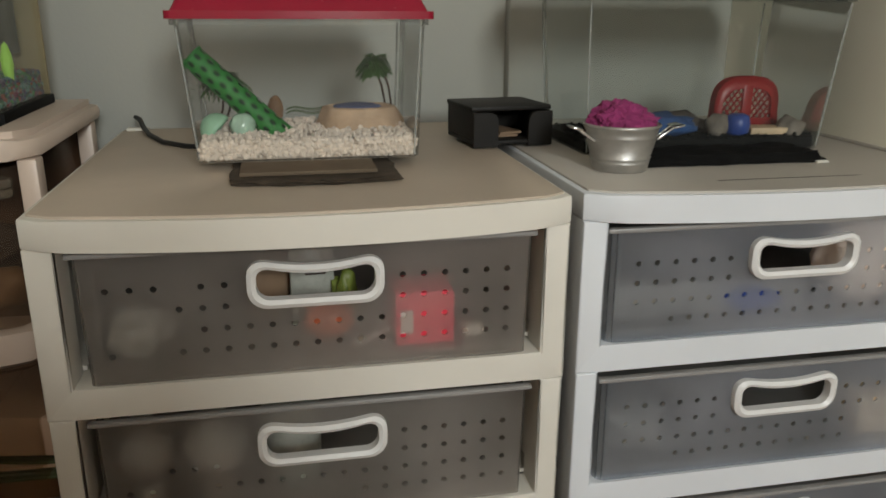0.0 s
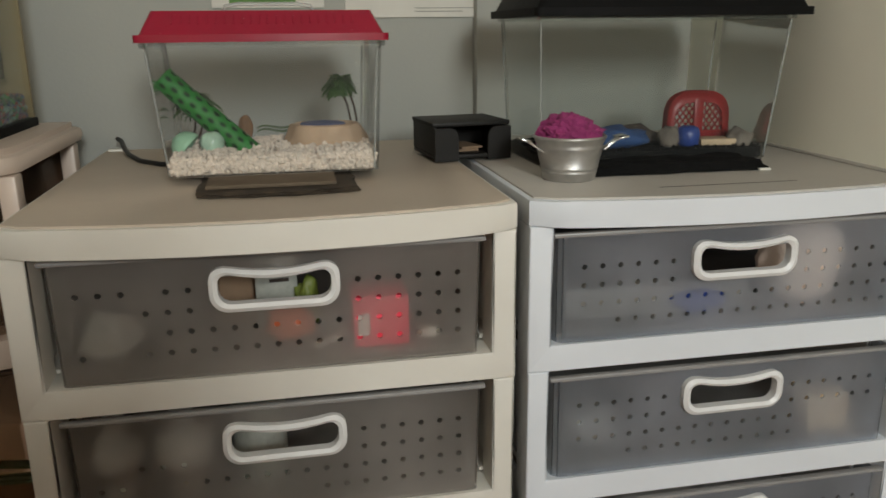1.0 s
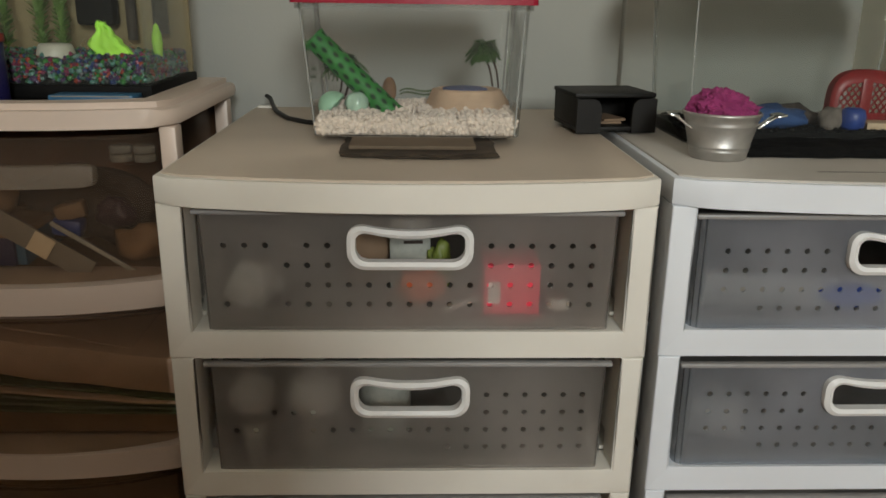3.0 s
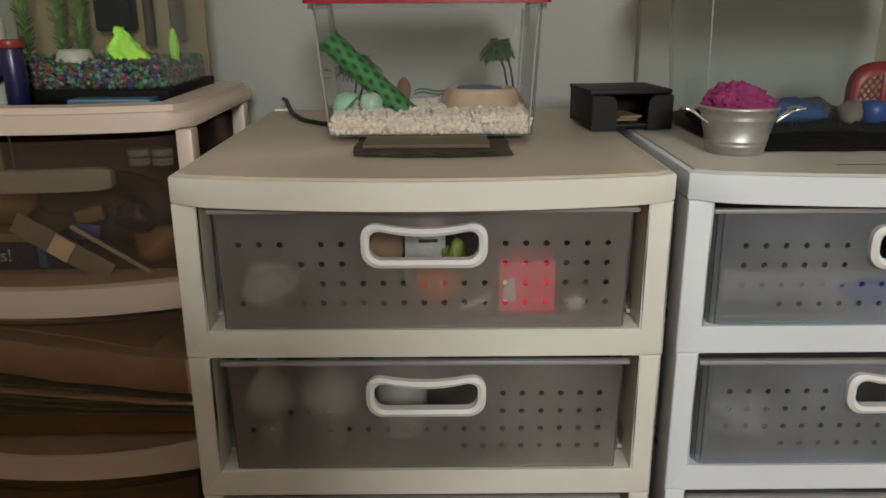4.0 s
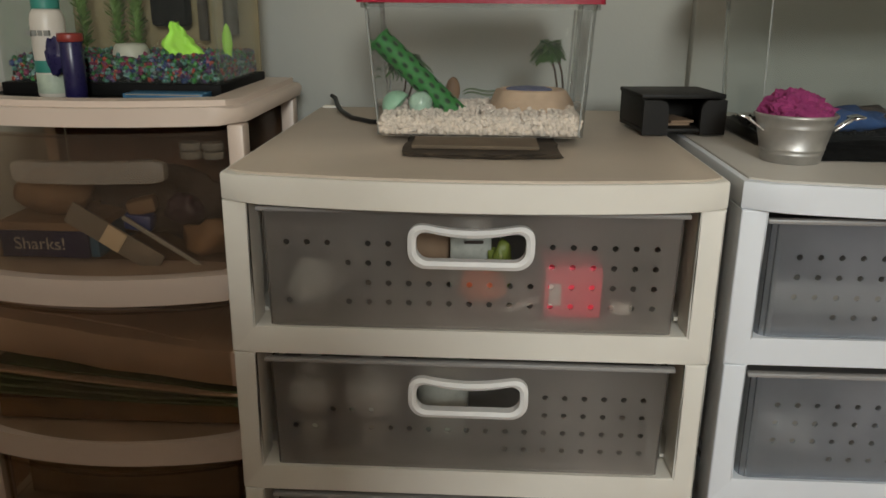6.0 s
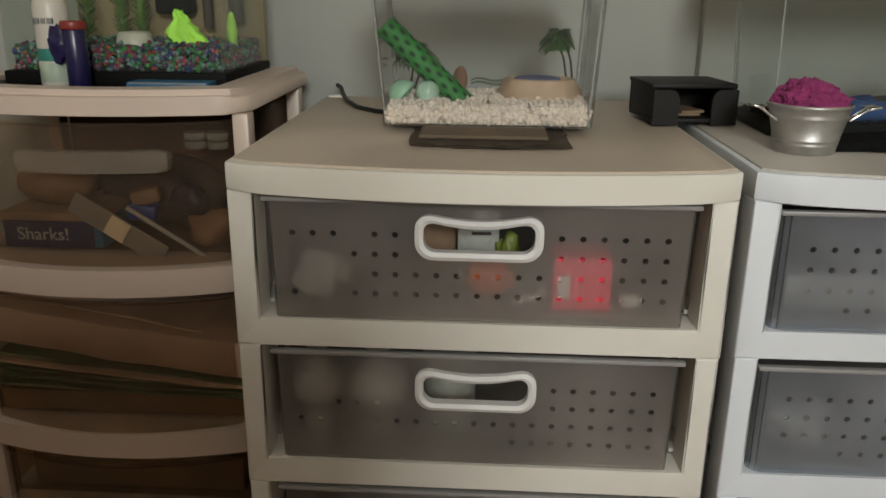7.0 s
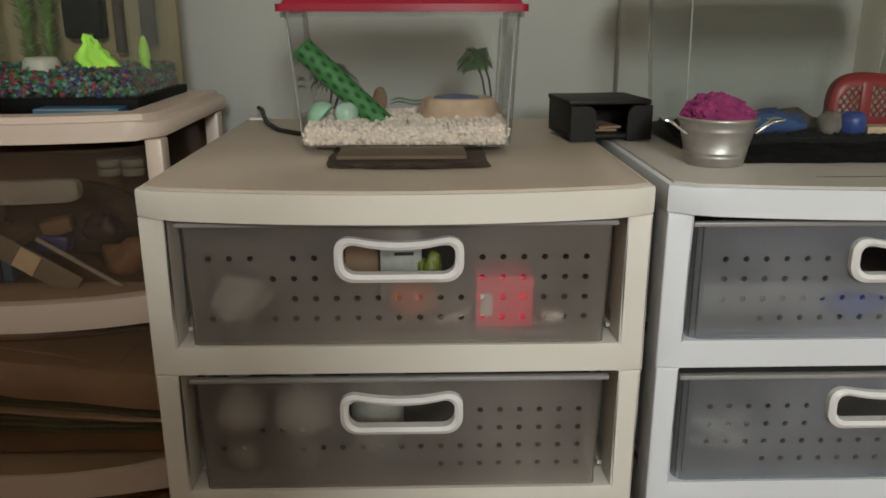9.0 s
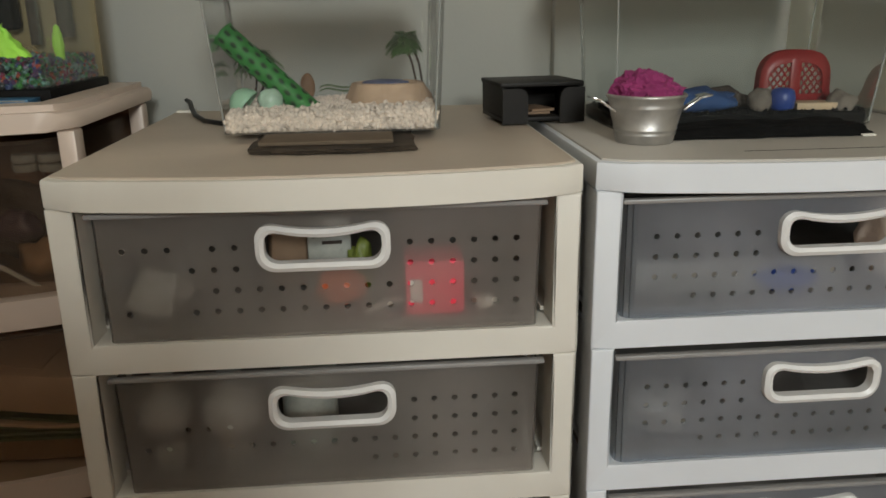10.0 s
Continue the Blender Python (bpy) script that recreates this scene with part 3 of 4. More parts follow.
DEEP_BLUE = material("deep_blue_plastic", (0.012, 0.010, 0.055), 0.3, vary=0.1)
BRICK_RED = material("red_brown_cap", (0.22, 0.028, 0.02), 0.4, vary=0.08)
BOOK_BLUE = material("blue_cover", (0.035, 0.13, 0.24), 0.4, vary=0.1)
PINK = material("pink_card", (0.84, 0.07, 0.12), 0.5, vary=0.05)
ORANGE = material("orange_pack", (0.62, 0.17, 0.08), 0.4, vary=0.2, scale=50)
TISSUE = material("white_film", (0.42, 0.42, 0.39), 0.45, vary=0.08, scale=30)
KRAFT = material("kraft_card", (0.24, 0.16, 0.10), 0.75, vary=0.15, scale=25)
SKIN_TONE = material("beige_fabric", (0.74, 0.60, 0.50), 0.85, vary=0.1, scale=30, bump=0.3)
YELLOW = material("yellow_green_plastic", (0.17, 0.22, 0.04), 0.45, vary=0.1)
JAR_GLASS = clear_plastic("jar_plastic", (0.85, 0.86, 0.84), 0.30, 0.1, 1.4, 0.6)
SAGE = material("sage_sheet", (0.10, 0.14, 0.07), 0.7, vary=0.15, scale=14)
BUFF = material("buff_sheet", (0.62, 0.46, 0.35), 0.75, vary=0.08, scale=14)
BROWN_WOOD = material("brown_wood_board", (0.25, 0.155, 0.085), 0.6, vary=0.25, scale=20)
TAG = material("cream_paper_tag", (0.84, 0.72, 0.54), 0.7, vary=0.08)
GREY_TOY = material("grey_plastic", (0.26, 0.24, 0.21), 0.45, vary=0.12)
TOY_BLUE = material("blue_toy", (0.025, 0.06, 0.26), 0.4, vary=0.15)
MAROON = material("maroon_toy", (0.05, 0.03, 0.045), 0.5, vary=0.2)
LETTER = material("pale_lettering", (0.66, 0.64, 0.60), 0.6)

TOPZ = 0.6188


# ---- critter tank with red lid, on the ivory cart ----
def hull(x0, x1, y0, y1, z0, X0, X1, Y0, Y1, z1, r=0.018, n=5):
    """Rounded plan outlines, lower and upper."""
    def ring(a, b, c, d):
        pts = []
        for cx, cy, s in ((b - r, d - r, 0), (a + r, d - r, 90), (a + r, c + r, 180), (b - r, c + r, 270)):
            for k in range(n + 1):
                t = radians(s + 90 * k / n)
                pts.append((cx + r * math.cos(t), cy + r * math.sin(t)))
        return pts
    return ring(x0, x1, y0, y1), ring(X0, X1, Y0, Y1)


def shell(lo, hi, z0, z1, steps=1, floor=True, cap=False):
    bm = bmesh.new()
    rows = []
    for s in range(steps + 1):
        u = s / steps
        rows.append([bm.verts.new((a[0] + (b[0] - a[0]) * u, a[1] + (b[1] - a[1]) * u, z0 + (z1 - z0) * u)) for a, b in zip(lo, hi)])
    n = len(lo)
    for a, b in zip(rows, rows[1:]):
        for k in range(n):
            bm.faces.new((a[k], a[(k + 1) % n], b[(k + 1) % n], b[k]))
    if floor:
        bm.faces.new(rows[0][::-1])
    if cap:
        bm.faces.new(rows[-1])
    return bm


def critter_tank(lo, hi, z0, z1, lid_mat, lid_lo, lid_hi, lz, label, slots, clear):
    cx, cy = (lo[0] + lo[1]) / 2, (lo[2] + lo[3]) / 2
    tank = thing("critter_tank", label, "pet tank", (cx, cy, z0))
    a, b = hull(*lo, z0, *hi, z1)
    walls = part("tank_wall", shell(a, b, z0, z1), clear, tank, "clear tapered plastic walls", smooth=False)
    # thin milky bars in place of the highlights along the corners
    for k in (3, 9, 14, 20):
        part("corner_highlight", tube([(*a[k], z0 + 0.003), (*b[k], z1 - 0.012)], 0.0014, 6), JAR_GLASS, tank, "milky bar added for the highlight along the corner")
    rim = bmesh.new()
    ro, ri = hull(hi[0] - 0.004, hi[1] + 0.004, hi[2] - 0.004, hi[3] + 0.004, 0, hi[0], hi[1], hi[2], hi[3], 0)
    va = [[rim.verts.new((*p, z)) for p in q] for q, z in ((ro, z1 - 0.010), (ro, z1 - 0.002), (ri, z1 - 0.002), (ri, z1 - 0.010))]
    for p, q in zip(va, va[1:] + va[:1]):
        for k in range(len(p)):
            rim.faces.new((p[k], p[(k + 1) % len(p)], q[(k + 1) % len(p)], q[k]))
    part("tank_rim", rim, clear, tank)
    a, b = hull(*lid_lo, 0, *lid_lo, 0, 0.008)
    lid = shell(a, b, lz[0], lz[1], cap=True)
    c, d = hull(lid_lo[0] + 0.006, lid_lo[1] - 0.006, lid_lo[2] + 0.006, lid_lo[3] - 0.006, 0, *lid_hi, 0, 0.008)
    merge(lid, shell(c, d, lz[1], lz[2], 2, cap=True))
    lid_ob = part("lid", lid, lid_mat, tank, "moulded sloping lid")
    # vent slots on the sloping front of the lid
    yl, yh = lid_lo[2] + 0.006, lid_hi[2]
    for k in range(slots):
        u = (k + 0.5) / slots
        x = lid_hi[0] + 0.02 + (lid_hi[1] - lid_hi[0] - 0.04) * u
        f = 0.62
        y, z = yl + (yh - yl) * f, lz[1] + (lz[2] - lz[1]) * f
        slot = box(-0.0012, 0.0012, -0.0008, 0.0008, -0.006, 0.006, 0.0005, 1)
        moved(slot, pose(x, y - 0.0006, z, -math.degrees(math.atan2(yh - yl, lz[2] - lz[1])), 0, 0))
        part("vent_rib", slot, lid_mat, lid_ob)
    return tank, lid_ob


bark_bm = box(-0.086, 0.106, 0.088, 0.33, TOPZ + 0.0004, TOPZ + 0.0064)
bmesh.ops.subdivide_edges(bark_bm, edges=bark_bm.edges[:], cuts=22, use_grid_fill=True)
for v in bark_bm.verts:
    rag = noise.noise(Vector((v.co.x * 45, v.co.z * 500, 0.5)))
    v.co.y += 0.007 * rag - 0.012 * max(0.0, 1 - ((v.co.x - 0.012) / 0.1) ** 2) * (0.33 - v.co.y) / 0.24 + 0.010
    v.co.x += 0.005 * noise.noise(Vector((v.co.y * 45, v.co.z * 500, 3.5)))
    if v.co.z > TOPZ + 0.003:
        v.co.z += 0.0006 * noise.noise(v.co * 90)
bark = solid("bark_slab", bark_bm, BARK, "flat dark bark slab under the red-lidded tank", "bark", (0.012, 0.262, TOPZ))
solid("board", box(-0.076, 0.081, 0.112, 0.32, TOPZ + 0.0070, TOPZ + 0.0118, 0.0010), CARD, "grey-brown board packed under the small pet tank", "board", (0.0, 0.262, TOPZ + 0.005))
TB = TOPZ + 0.0120
tank_m, lid_m = critter_tank((-0.128, 0.143, 0.176, 0.363), (-0.142, 0.151, 0.171, 0.374), TB, 0.800, RED_LID,
                             (-0.149, 0.158, 0.160, 0.383), (-0.129, 0.138, 0.182, 0.361), (0.797, 0.806, 0.834),
                             "clear plastic pet tank with red lid, gravel and toys", 22, TANK)
grip = tube([(-0.05, 0.293, 0.834), (-0.047, 0.293, 0.842), (-0.03, 0.293, 0.845), (0.05, 0.293, 0.845), (0.067, 0.293, 0.842), (0.07, 0.293, 0.834)], 0.003)
part("carry_handle", grip, JAR_GLASS, lid_m, "clear plastic carry handle")

grit = pebbles("cream_gravel", ((-0.123, 0.138, 0.1815, 0.186, TB + 0.004, TB + 0.025, 0.36), (-0.123, 0.138, 0.185, 0.358, TB + 0.022, TB + 0.028, 0.5)), 2600, 0.0038, 3)
grit.materials.append(GRIT)
ob = tagged(new("cream_gravel", grit), "cream aquarium gravel bedding in the red-lidded tank", "gravel", kind="stuff")
solid("gravel_bed", box(-0.122, 0.137, 0.1855, 0.358, TB + 0.001, TB + 0.022), GRIT_BED, "packed gravel bed, darkened for the shade between loose stones", "gravel", (0.007, 0.31, TB), kind="stuff")


def mesh_tube(a, b, r, along=10, around=8):
    """A tube of open netting: rounded holes in staggered rows."""
    bm = bmesh.new()
    a, b = Vector(a), Vector(b)
    d = (b - a).normalized()
    u = d.cross(Vector((0, 1, 0))).normalized()
    v = d.cross(u)

    def at(s, t):
        w = 2 * math.pi * t / around
        return a + (b - a) * (s / along) + r * (math.cos(w) * u + math.sin(w) * v)

    for i in range(along):
        for j in range(around):
            off = 0.5 * (i % 2)
            ps = [(i, j + off), (i, j + 1 + off), (i + 1, j + 1 + off), (i + 1, j + off)]
            square = []
            for k in range(4):
                p, q = ps[k], ps[(k + 1) % 4]
                square += [p, ((p[0] + q[0]) / 2, (p[1] + q[1]) / 2)]
            cs, ct = i + 0.5, j + 0.5 + off
            inner = [(cs + 0.35 * math.cos(radians(225 - 45 * k)), ct + 0.25 * math.sin(radians(225 - 45 * k))) for k in range(8)]
            o = [bm.verts.new(at(*p)) for p in square]
            c = [bm.verts.new(at(*p)) for p in inner]
            for k in range(8):
                bm.faces.new((o[k], o[(k + 1) % 8], c[(k + 1) % 8], c[k]))
    bmesh.ops.remove_doubles(bm, verts=bm.verts, dist=0.0004)
    for s in (0, along):
        ring = [at(s, t * around / 24) for t in range(25)]
        tube(ring, 0.0014, 6, bm)
    return bm


net = solid("net_tube", mesh_tube((-0.132, 0.263, 0.750), (-0.024, 0.250, 0.649), 0.0160), GREEN, "green plastic netting tube leaning in the gravel", "climbing tube", (-0.03, 0.250, 0.654), smooth=True)
# added core, its dark green replaces the shade in the open tube
part("tube_shade_core", tube([(-0.131, 0.2628, 0.749), (-0.025, 0.2502, 0.650)], 0.0118, 16), material("shade_green", (0.004, 0.05, 0.008), 0.8), net, "dark green core added for the shade inside the tube", smooth=True)


def palm(base, top, spread, fronds, seed, label):
    rng = random.Random(seed)
    plant = thing("plastic_palm", label, "plastic plant", base, "plastic palms")
    for k, dx in enumerate((-0.004, 0.004)):
        b, t = Vector(base) + Vector((dx, 0, 0)), Vector(top) + Vector((dx * 1.5, 0.003 * k, -0.003 * k))
        mid = (b + t) / 2 + Vector((0.006, 0, 0.006))
        part("stem", tube([b, (b + mid) / 2 + Vector((0.002, 0, 0.001)), mid, (mid + t) / 2 + Vector((0.001, 0, 0.001)), t], 0.0016, 6), STEM, plant)
    for k in range(fronds):
        ang = 2 * math.pi * k / fronds + rng.uniform(-0.3, 0.3)
        length, rise = spread * rng.uniform(0.8, 1.15), rng.uniform(-0.2, 0.9)
        bm = bmesh.new()
        t = Vector(top) + Vector((0, 0, rng.uniform(-0.012, 0.004)))
        spine = []
        for i in range(8):
            s = i / 7
            spine.append(t + Vector((math.cos(ang) * length * s, math.sin(ang) * length * s * 0.7, length * (rise * s - (0.5 + rise) * s * s))))
        tube(spine, 0.0008, 4, bm, 0.0004)
        for i in range(1, 8):
            d = (spine[i] - spine[i - 1]).normalized()
            side = d.cross(Vector((0, 0, 1))).normalized()
            for sgn in (-1, 1):
                w = 0.014 * (1.2 - i / 9)
                tip = spine[i] + sgn * side * w + d * w * 0.8 - Vector((0, 0, 0.003))
                root = spine[i] - d * 0.0022
                vs = [bm.verts.new(p) for p in (root, (root + tip) / 2 + d * 0.0032, tip, (root + tip) / 2 - d * 0.0028)]
                bm.faces.new(vs)
        part("frond", bm, LEAF, plant)
    return plant


palm((0.124, 0.343, TB + 0.026), (0.104, 0.328, 0.740), 0.021, 40, 5, "small green plastic palm with two brown stems")
palm((-0.105, 0.323, TB + 0.026), (-0.098, 0.313, 0.724), 0.030, 26, 8, "small green plastic palm behind the netting tube")


def egg_shell(at, r, turn, label):
    """Half of a hollow ball, standing open side down and tipped."""
    bm = bmesh.new()
    rows = []
    for i in range(8):
        a = radians(90 - 12.5 * i)
        rows.append([bm.verts.new((r * math.cos(a) * math.cos(k * math.pi / 10), r * math.cos(a) * math.sin(k * math.pi / 10), r * math.sin(a) * 1.1)) for k in range(20)])
    for p, q in zip(rows, rows[1:]):
        for k in range(20):
            bm.faces.new((p[k], p[(k + 1) % 20], q[(k + 1) % 20], q[k]))
    bmesh.ops.remove_doubles(bm, verts=bm.verts, dist=0.0003)
    moved(bm, pose(*at, *turn))
    ob = solid("shell_hide", bm, GLOW, label, "shell", (at[0], at[1], TB + 0.024), smooth=True)
    ob.modifiers.new("thick", "SOLIDIFY").thickness = 0.0022
    return ob


egg_shell((-0.104, 0.238, 0.6600), 0.0215, (-14, -48, 12), "pale green half shell tipped open on gravel")
solid("shell_ball", lump((-0.0745, 0.240, 0.6640), (0.0165, 0.0150, 0.0175), 0.16, 2.6, 5.0), GLOW_PALE, "glossy pale green ribbed ball resting on gravel", "ball", (-0.0745, 0.240, 0.648), smooth=True)
solid("cork_stub", lump((-0.033, 0.328, 0.675), (0.0105, 0.009, 0.018), 0.1, 2.0, 1.0), DUN, "small brown cork stub standing in gravel", "stub", (-0.033, 0.328, 0.657), smooth=True)

# resin water dish with an oval basin
dish = bmesh.new()
rows = []
for rx, ry, z, rough_ in ((0.062, 0.05, 0.0, 1), (0.057, 0.046, 0.012, 1), (0.052, 0.042, 0.022, 1), (0.049, 0.039, 0.0285, 1), (0.045, 0.035, 0.030, 0.3), (0.040, 0.031, 0.027, 0.2), (0.032, 0.025, 0.020, 0.1)):
    ring = []
    for k in range(32):
        t = 2 * math.pi * k / 32
        j = 1 + rough_ * 0.10 * noise.noise(Vector((math.cos(t) * 2.2, math.sin(t) * 2.2, z * 40)))
        ring.append(dish.verts.new((0.080 + rx * j * math.cos(t), 0.293 + ry * j * math.sin(t), TB + 0.0215 + z)))
    rows.append(ring)
for p, q in zip(rows, rows[1:]):
    for k in range(32):
        dish.faces.new((p[k], p[(k + 1) % 32], q[(k + 1) % 32], q[k]))
dish.faces.new(rows[-1])
dish_ob = thing("water_dish", "tan resin rock water dish half buried in gravel", "water dish", (0.088, 0.293, TB + 0.018))
part("rock_body", dish, ROCK, dish_ob)
part("sponge", lump((0.076, 0.296, TB + 0.0500), (0.033, 0.026, 0.0045), 0.15, 3, 2), BLUEGREY, dish_ob, "blue-grey sponge in the basin", smooth=True)
for k, off in enumerate((0.0, 0.005)):
    solid("grass_ring", tube([(0.012 + 0.030 * math.cos(t / 5.0), 0.348 + 0.008 * math.sin(t / 5.0), 0.668 + off + 0.002 * math.sin(t * 0.7)) for t in range(32)], 0.0008, 6), SAGE, "thin dull green ring lying behind the dish", "ring", (0.012, 0.348, 0.66))

# thermometer cable running under the tank
solid("power_cable", tube([(-0.258, 0.572, 0.636), (-0.249, 0.556, 0.634), (-0.240, 0.525, 0.626), (-0.224, 0.47, TOPZ + 0.004), (-0.195, 0.40, TOPZ + 0.003), (-0.16, 0.36, TOPZ + 0.003), (-0.10, 0.335, TOPZ + 0.003), (-0.05, 0.33, TOPZ + 0.003)], 0.0038, 10), RUBBER, "thin black cable running under the red-lidded tank", "cable", (-0.2, 0.4, TOPZ), smooth=True)
solid("cable_clip", box(-0.268, -0.236, 0.535, 0.551, TOPZ, TOPZ + 0.004, 0.001), PAPER, "small white sticker at the back of the top", "sticker", (-0.26, 0.543, TOPZ))

# ---- faux-leather note box between the carts ----
nb = thing("note_box", "black faux-leather memo box with open notched front", "memo box", (0.293, 0.36, TOPZ))
NB = pose(0.289, 0.342, TOPZ, 0, 0, 7) @ Matrix.Diagonal((0.90, 1.0, 1.10, 1.0))


def nb_part(name, bm, mat, label=""):
    return part(name, moved(bm, NB), mat, nb, label)


nb_part("base", box(-0.066, 0.066, -0.055, 0.058, 0.004, 0.010, 0.002), LEATHER)
nb_part("lid", box(-0.068, 0.068, -0.050, 0.060, 0.047, 0.053, 0.002), LEATHER, "flat stitched black lid")
nb_part("back", box(-0.066, 0.066, 0.052, 0.058, 0.010, 0.047, 0.001), LEATHER)
for s in (-1, 1):
    xa, xb = sorted((s * 0.066, s * 0.060))
    nb_part("side", box(xa, xb, -0.05, 0.052, 0.010, 0.047, 0.001), LEATHER)
    xa, xb = sorted((s * 0.0665, s * 0.026))
    flap = box(xa, xb, -0.058, -0.052, 0.002, 0.046, 0.0)
    inner = [e for e in flap.edges if abs(e.verts[0].co.x - s * 0.026) < 1e-4 and abs(e.verts[1].co.x - s * 0.026) < 1e-4 and abs(e.verts[0].co.z - 0.046) < 1e-4 and abs(e.verts[1].co.z - 0.046) < 1e-4]
    bmesh.ops.bevel(flap, geom=inner, offset=0.014, segments=6, affect="EDGES", profile=0.5)
    nb_part("front_flap", flap, LEATHER, "front flap with rounded corner")
for k in range(2):
    solid("note_sheet", moved(box(-0.02, 0.02, -0.03, 0.03, 0, 0.003), NB @ pose(0.004 * k, 0, 0.0105 + 0.0035 * k, 0, 0, 9 * k)), KRAFT, "small crumpled brown note inside the memo box", "note", (0.293, 0.36, TOPZ + 0.01))

# ---- things on the white cart ----
pail = thing("metal_pail", "small galvanised steel pail with two bright side handles", "pail", (0.384, 0.117, TOPZ))
PC = (0.384, 0.117, TOPZ)
part("bucket", lathe([(0.0327, 0.0), (0.0341, 0.0011), (0.0358, 0.0101), (0.0367, 0.0112), (0.0358, 0.0123), (0.0372, 0.0157), (0.0381, 0.0168), (0.0372, 0.0179), (0.0429, 0.0414), (0.0438, 0.0431), (0.0429, 0.0448), (0.046, 0.0532), (0.0476, 0.0543), (0.0476, 0.0566), (0.046, 0.0577), (0.0447, 0.0554), (0.0354, 0.0134), (0.0266, 0.0067)], PC, 40), STEEL, pail, smooth=True)
for s in (-1, 1):
    hx = PC[0] + s * 0.0435
    part("strap", moved(box(-0.0012, 0.0012, -0.006, 0.006, -0.013, 0.013, 0.0006), pose(hx + s * 0.008, PC[1] - 0.012, PC[2] + 0.046, 0, s * 55, 0)), SILVER, pail, "bright metal strap")
    part("strap_loop", moved(box(-0.006, 0.006, -0.013, 0.013, -0.0012, 0.0012, 0.0006), pose(hx + s * 0.022, PC[1] - 0.012, PC[2] + 0.0545, 0, -s * 12, 0)), SILVER, pail, "bright metal loop")
felt = bmesh.new()
bmesh.ops.create_icosphere(felt, subdivisions=5, radius=1.0)
for v in felt.verts:
    c = v.co.copy()
    d = 1 + 0.16 * noise.noise(c * 3.0) + 0.20 * abs(noise.noise(c * 6.0 + Vector((4, 1, 2)))) + 0.07 * noise.noise(c * 17.0)
    v.co = Vector((PC[0] + 0.001 + 0.040 * c.x * d, PC[1] + 0.036 * c.y * d, PC[2] + 0.052 + 0.030 * max(-0.15, c.z) * d * (1.0 - 0.2 * c.x)))
solid("felt_lump", felt, MAGENTA, "heap of ragged magenta felt filling the steel pail", "felt", (PC[0], PC[1], PC[2] + 0.05), smooth=False)

cloth_bm = box(0.408, 0.668, 0.112, 0.192, TOPZ + 0.0006, TOPZ + 0.0125)
bmesh.ops.subdivide_edges(cloth_bm, edges=cloth_bm.edges[:], cuts=24, use_grid_fill=True)
for v in cloth_bm.verts:
    up = (v.co.z - TOPZ) / 0.0125
    v.co.y += (0.012 * up if v.co.y < 0.15 else 0.0) + 0.005 * noise.noise(Vector((v.co.x * 30, up * 2, 7.0))) * (1 if v.co.y < 0.15 else 0)
    v.co.z += 0.0035 * up * noise.noise(Vector((v.co.x * 26, v.co.y * 50, 1.0)))
    v.co.x += 0.006 * noise.noise(Vector((v.co.y * 40, up * 3, 2.0)))
solid("black_cloth", cloth_bm, SAND, "crumpled black cloth strip before the large tank", "cloth", (0.54, 0.15, TOPZ), smooth=True)
RB = TOPZ + 0.0006
tank_r, lid_r = critter_tank((0.375, 0.732, 0.205, 0.395), (0.366, 0.750, 0.195, 0.408), RB, 0.830, BLACK,
                             (0.356, 0.771, 0.184, 0.425), (0.374, 0.753, 0.202, 0.407), (0.825, 0.836, 0.862),
                             "large clear plastic pet tank with black lid and substrate", 26, TANK_HAZY)
solid("black_substrate", prism(hull(0.379, 0.728, 0.209, 0.391, 0, 0, 1, 0, 1, 0)[0], RB + 0.001, RB + 0.016, 0.002), SAND, "black substrate layer in the large tank", "substrate", (0.55, 0.30, RB), kind="stuff")
sub = pebbles("black_grit", ((0.384, 0.724, 0.213, 0.387, RB + 0.014, RB + 0.019, 1.0),), 900, 0.0030, 9)
sub.materials.append(SAND)
tagged(new("black_grit", sub), "loose black grit over the tank substrate", "grit", kind="stuff")
ZS = RB + 0.017
cloth = lump((0.500, 0.262, ZS + 0.013), (0.058, 0.030, 0.017), 0.35, 2.4, 3.0)
solid("blue_sponge", cloth, NAVY, "dark blue lumpy sponge lying in the tank", "sponge", (0.500, 0.262, ZS), smooth=True)
solid("blue_scrap", lump((0.466, 0.290, ZS + 0.020), (0.022, 0.018, 0.017), 0.3, 2.5, 6.0), SKY_CLOTH, "pale blue cloth scrap lying in the tank", "cloth", (0.466, 0.290, ZS), smooth=True)
solid("driftwood", tube([(0.522, 0.305, ZS + 0.006), (0.547, 0.295, ZS + 0.016), (0.560, 0.29, ZS + 0.020), (0.575, 0.28, ZS + 0.010), (0.600, 0.26, ZS + 0.006)], 0.014, 10, None, 0.008), DRIFT, "short dark gnarled driftwood piece in the tank", "driftwood", (0.56, 0.29, ZS), smooth=True)
solid("dark_stone", lump((0.589, 0.246, ZS + 0.013), (0.017, 0.014, 0.018), 0.25, 2.2, 9.0), STONE, "rounded grey-brown stone beside the blue cup", "stone", (0.582, 0.244, ZS), smooth=True)
solid("blue_cup", lathe([(0.013, 0.0), (0.0165, 0.004), (0.0175, 0.018), (0.015, 0.027), (0.009, 0.030)], (0.617, 0.240, ZS), 20), TOY_BLUE, "small rounded blue plastic cup in the tank", "cup", (0.611, 0.240, ZS), smooth=True)
solid("wood_pad", prism([(0.636, 0.233), (0.690, 0.226), (0.692, 0.260), (0.639, 0.268)], ZS, ZS + 0.010, 0.002), PAD, "pale wood block under the red arch", "block", (0.672, 0.25, ZS))
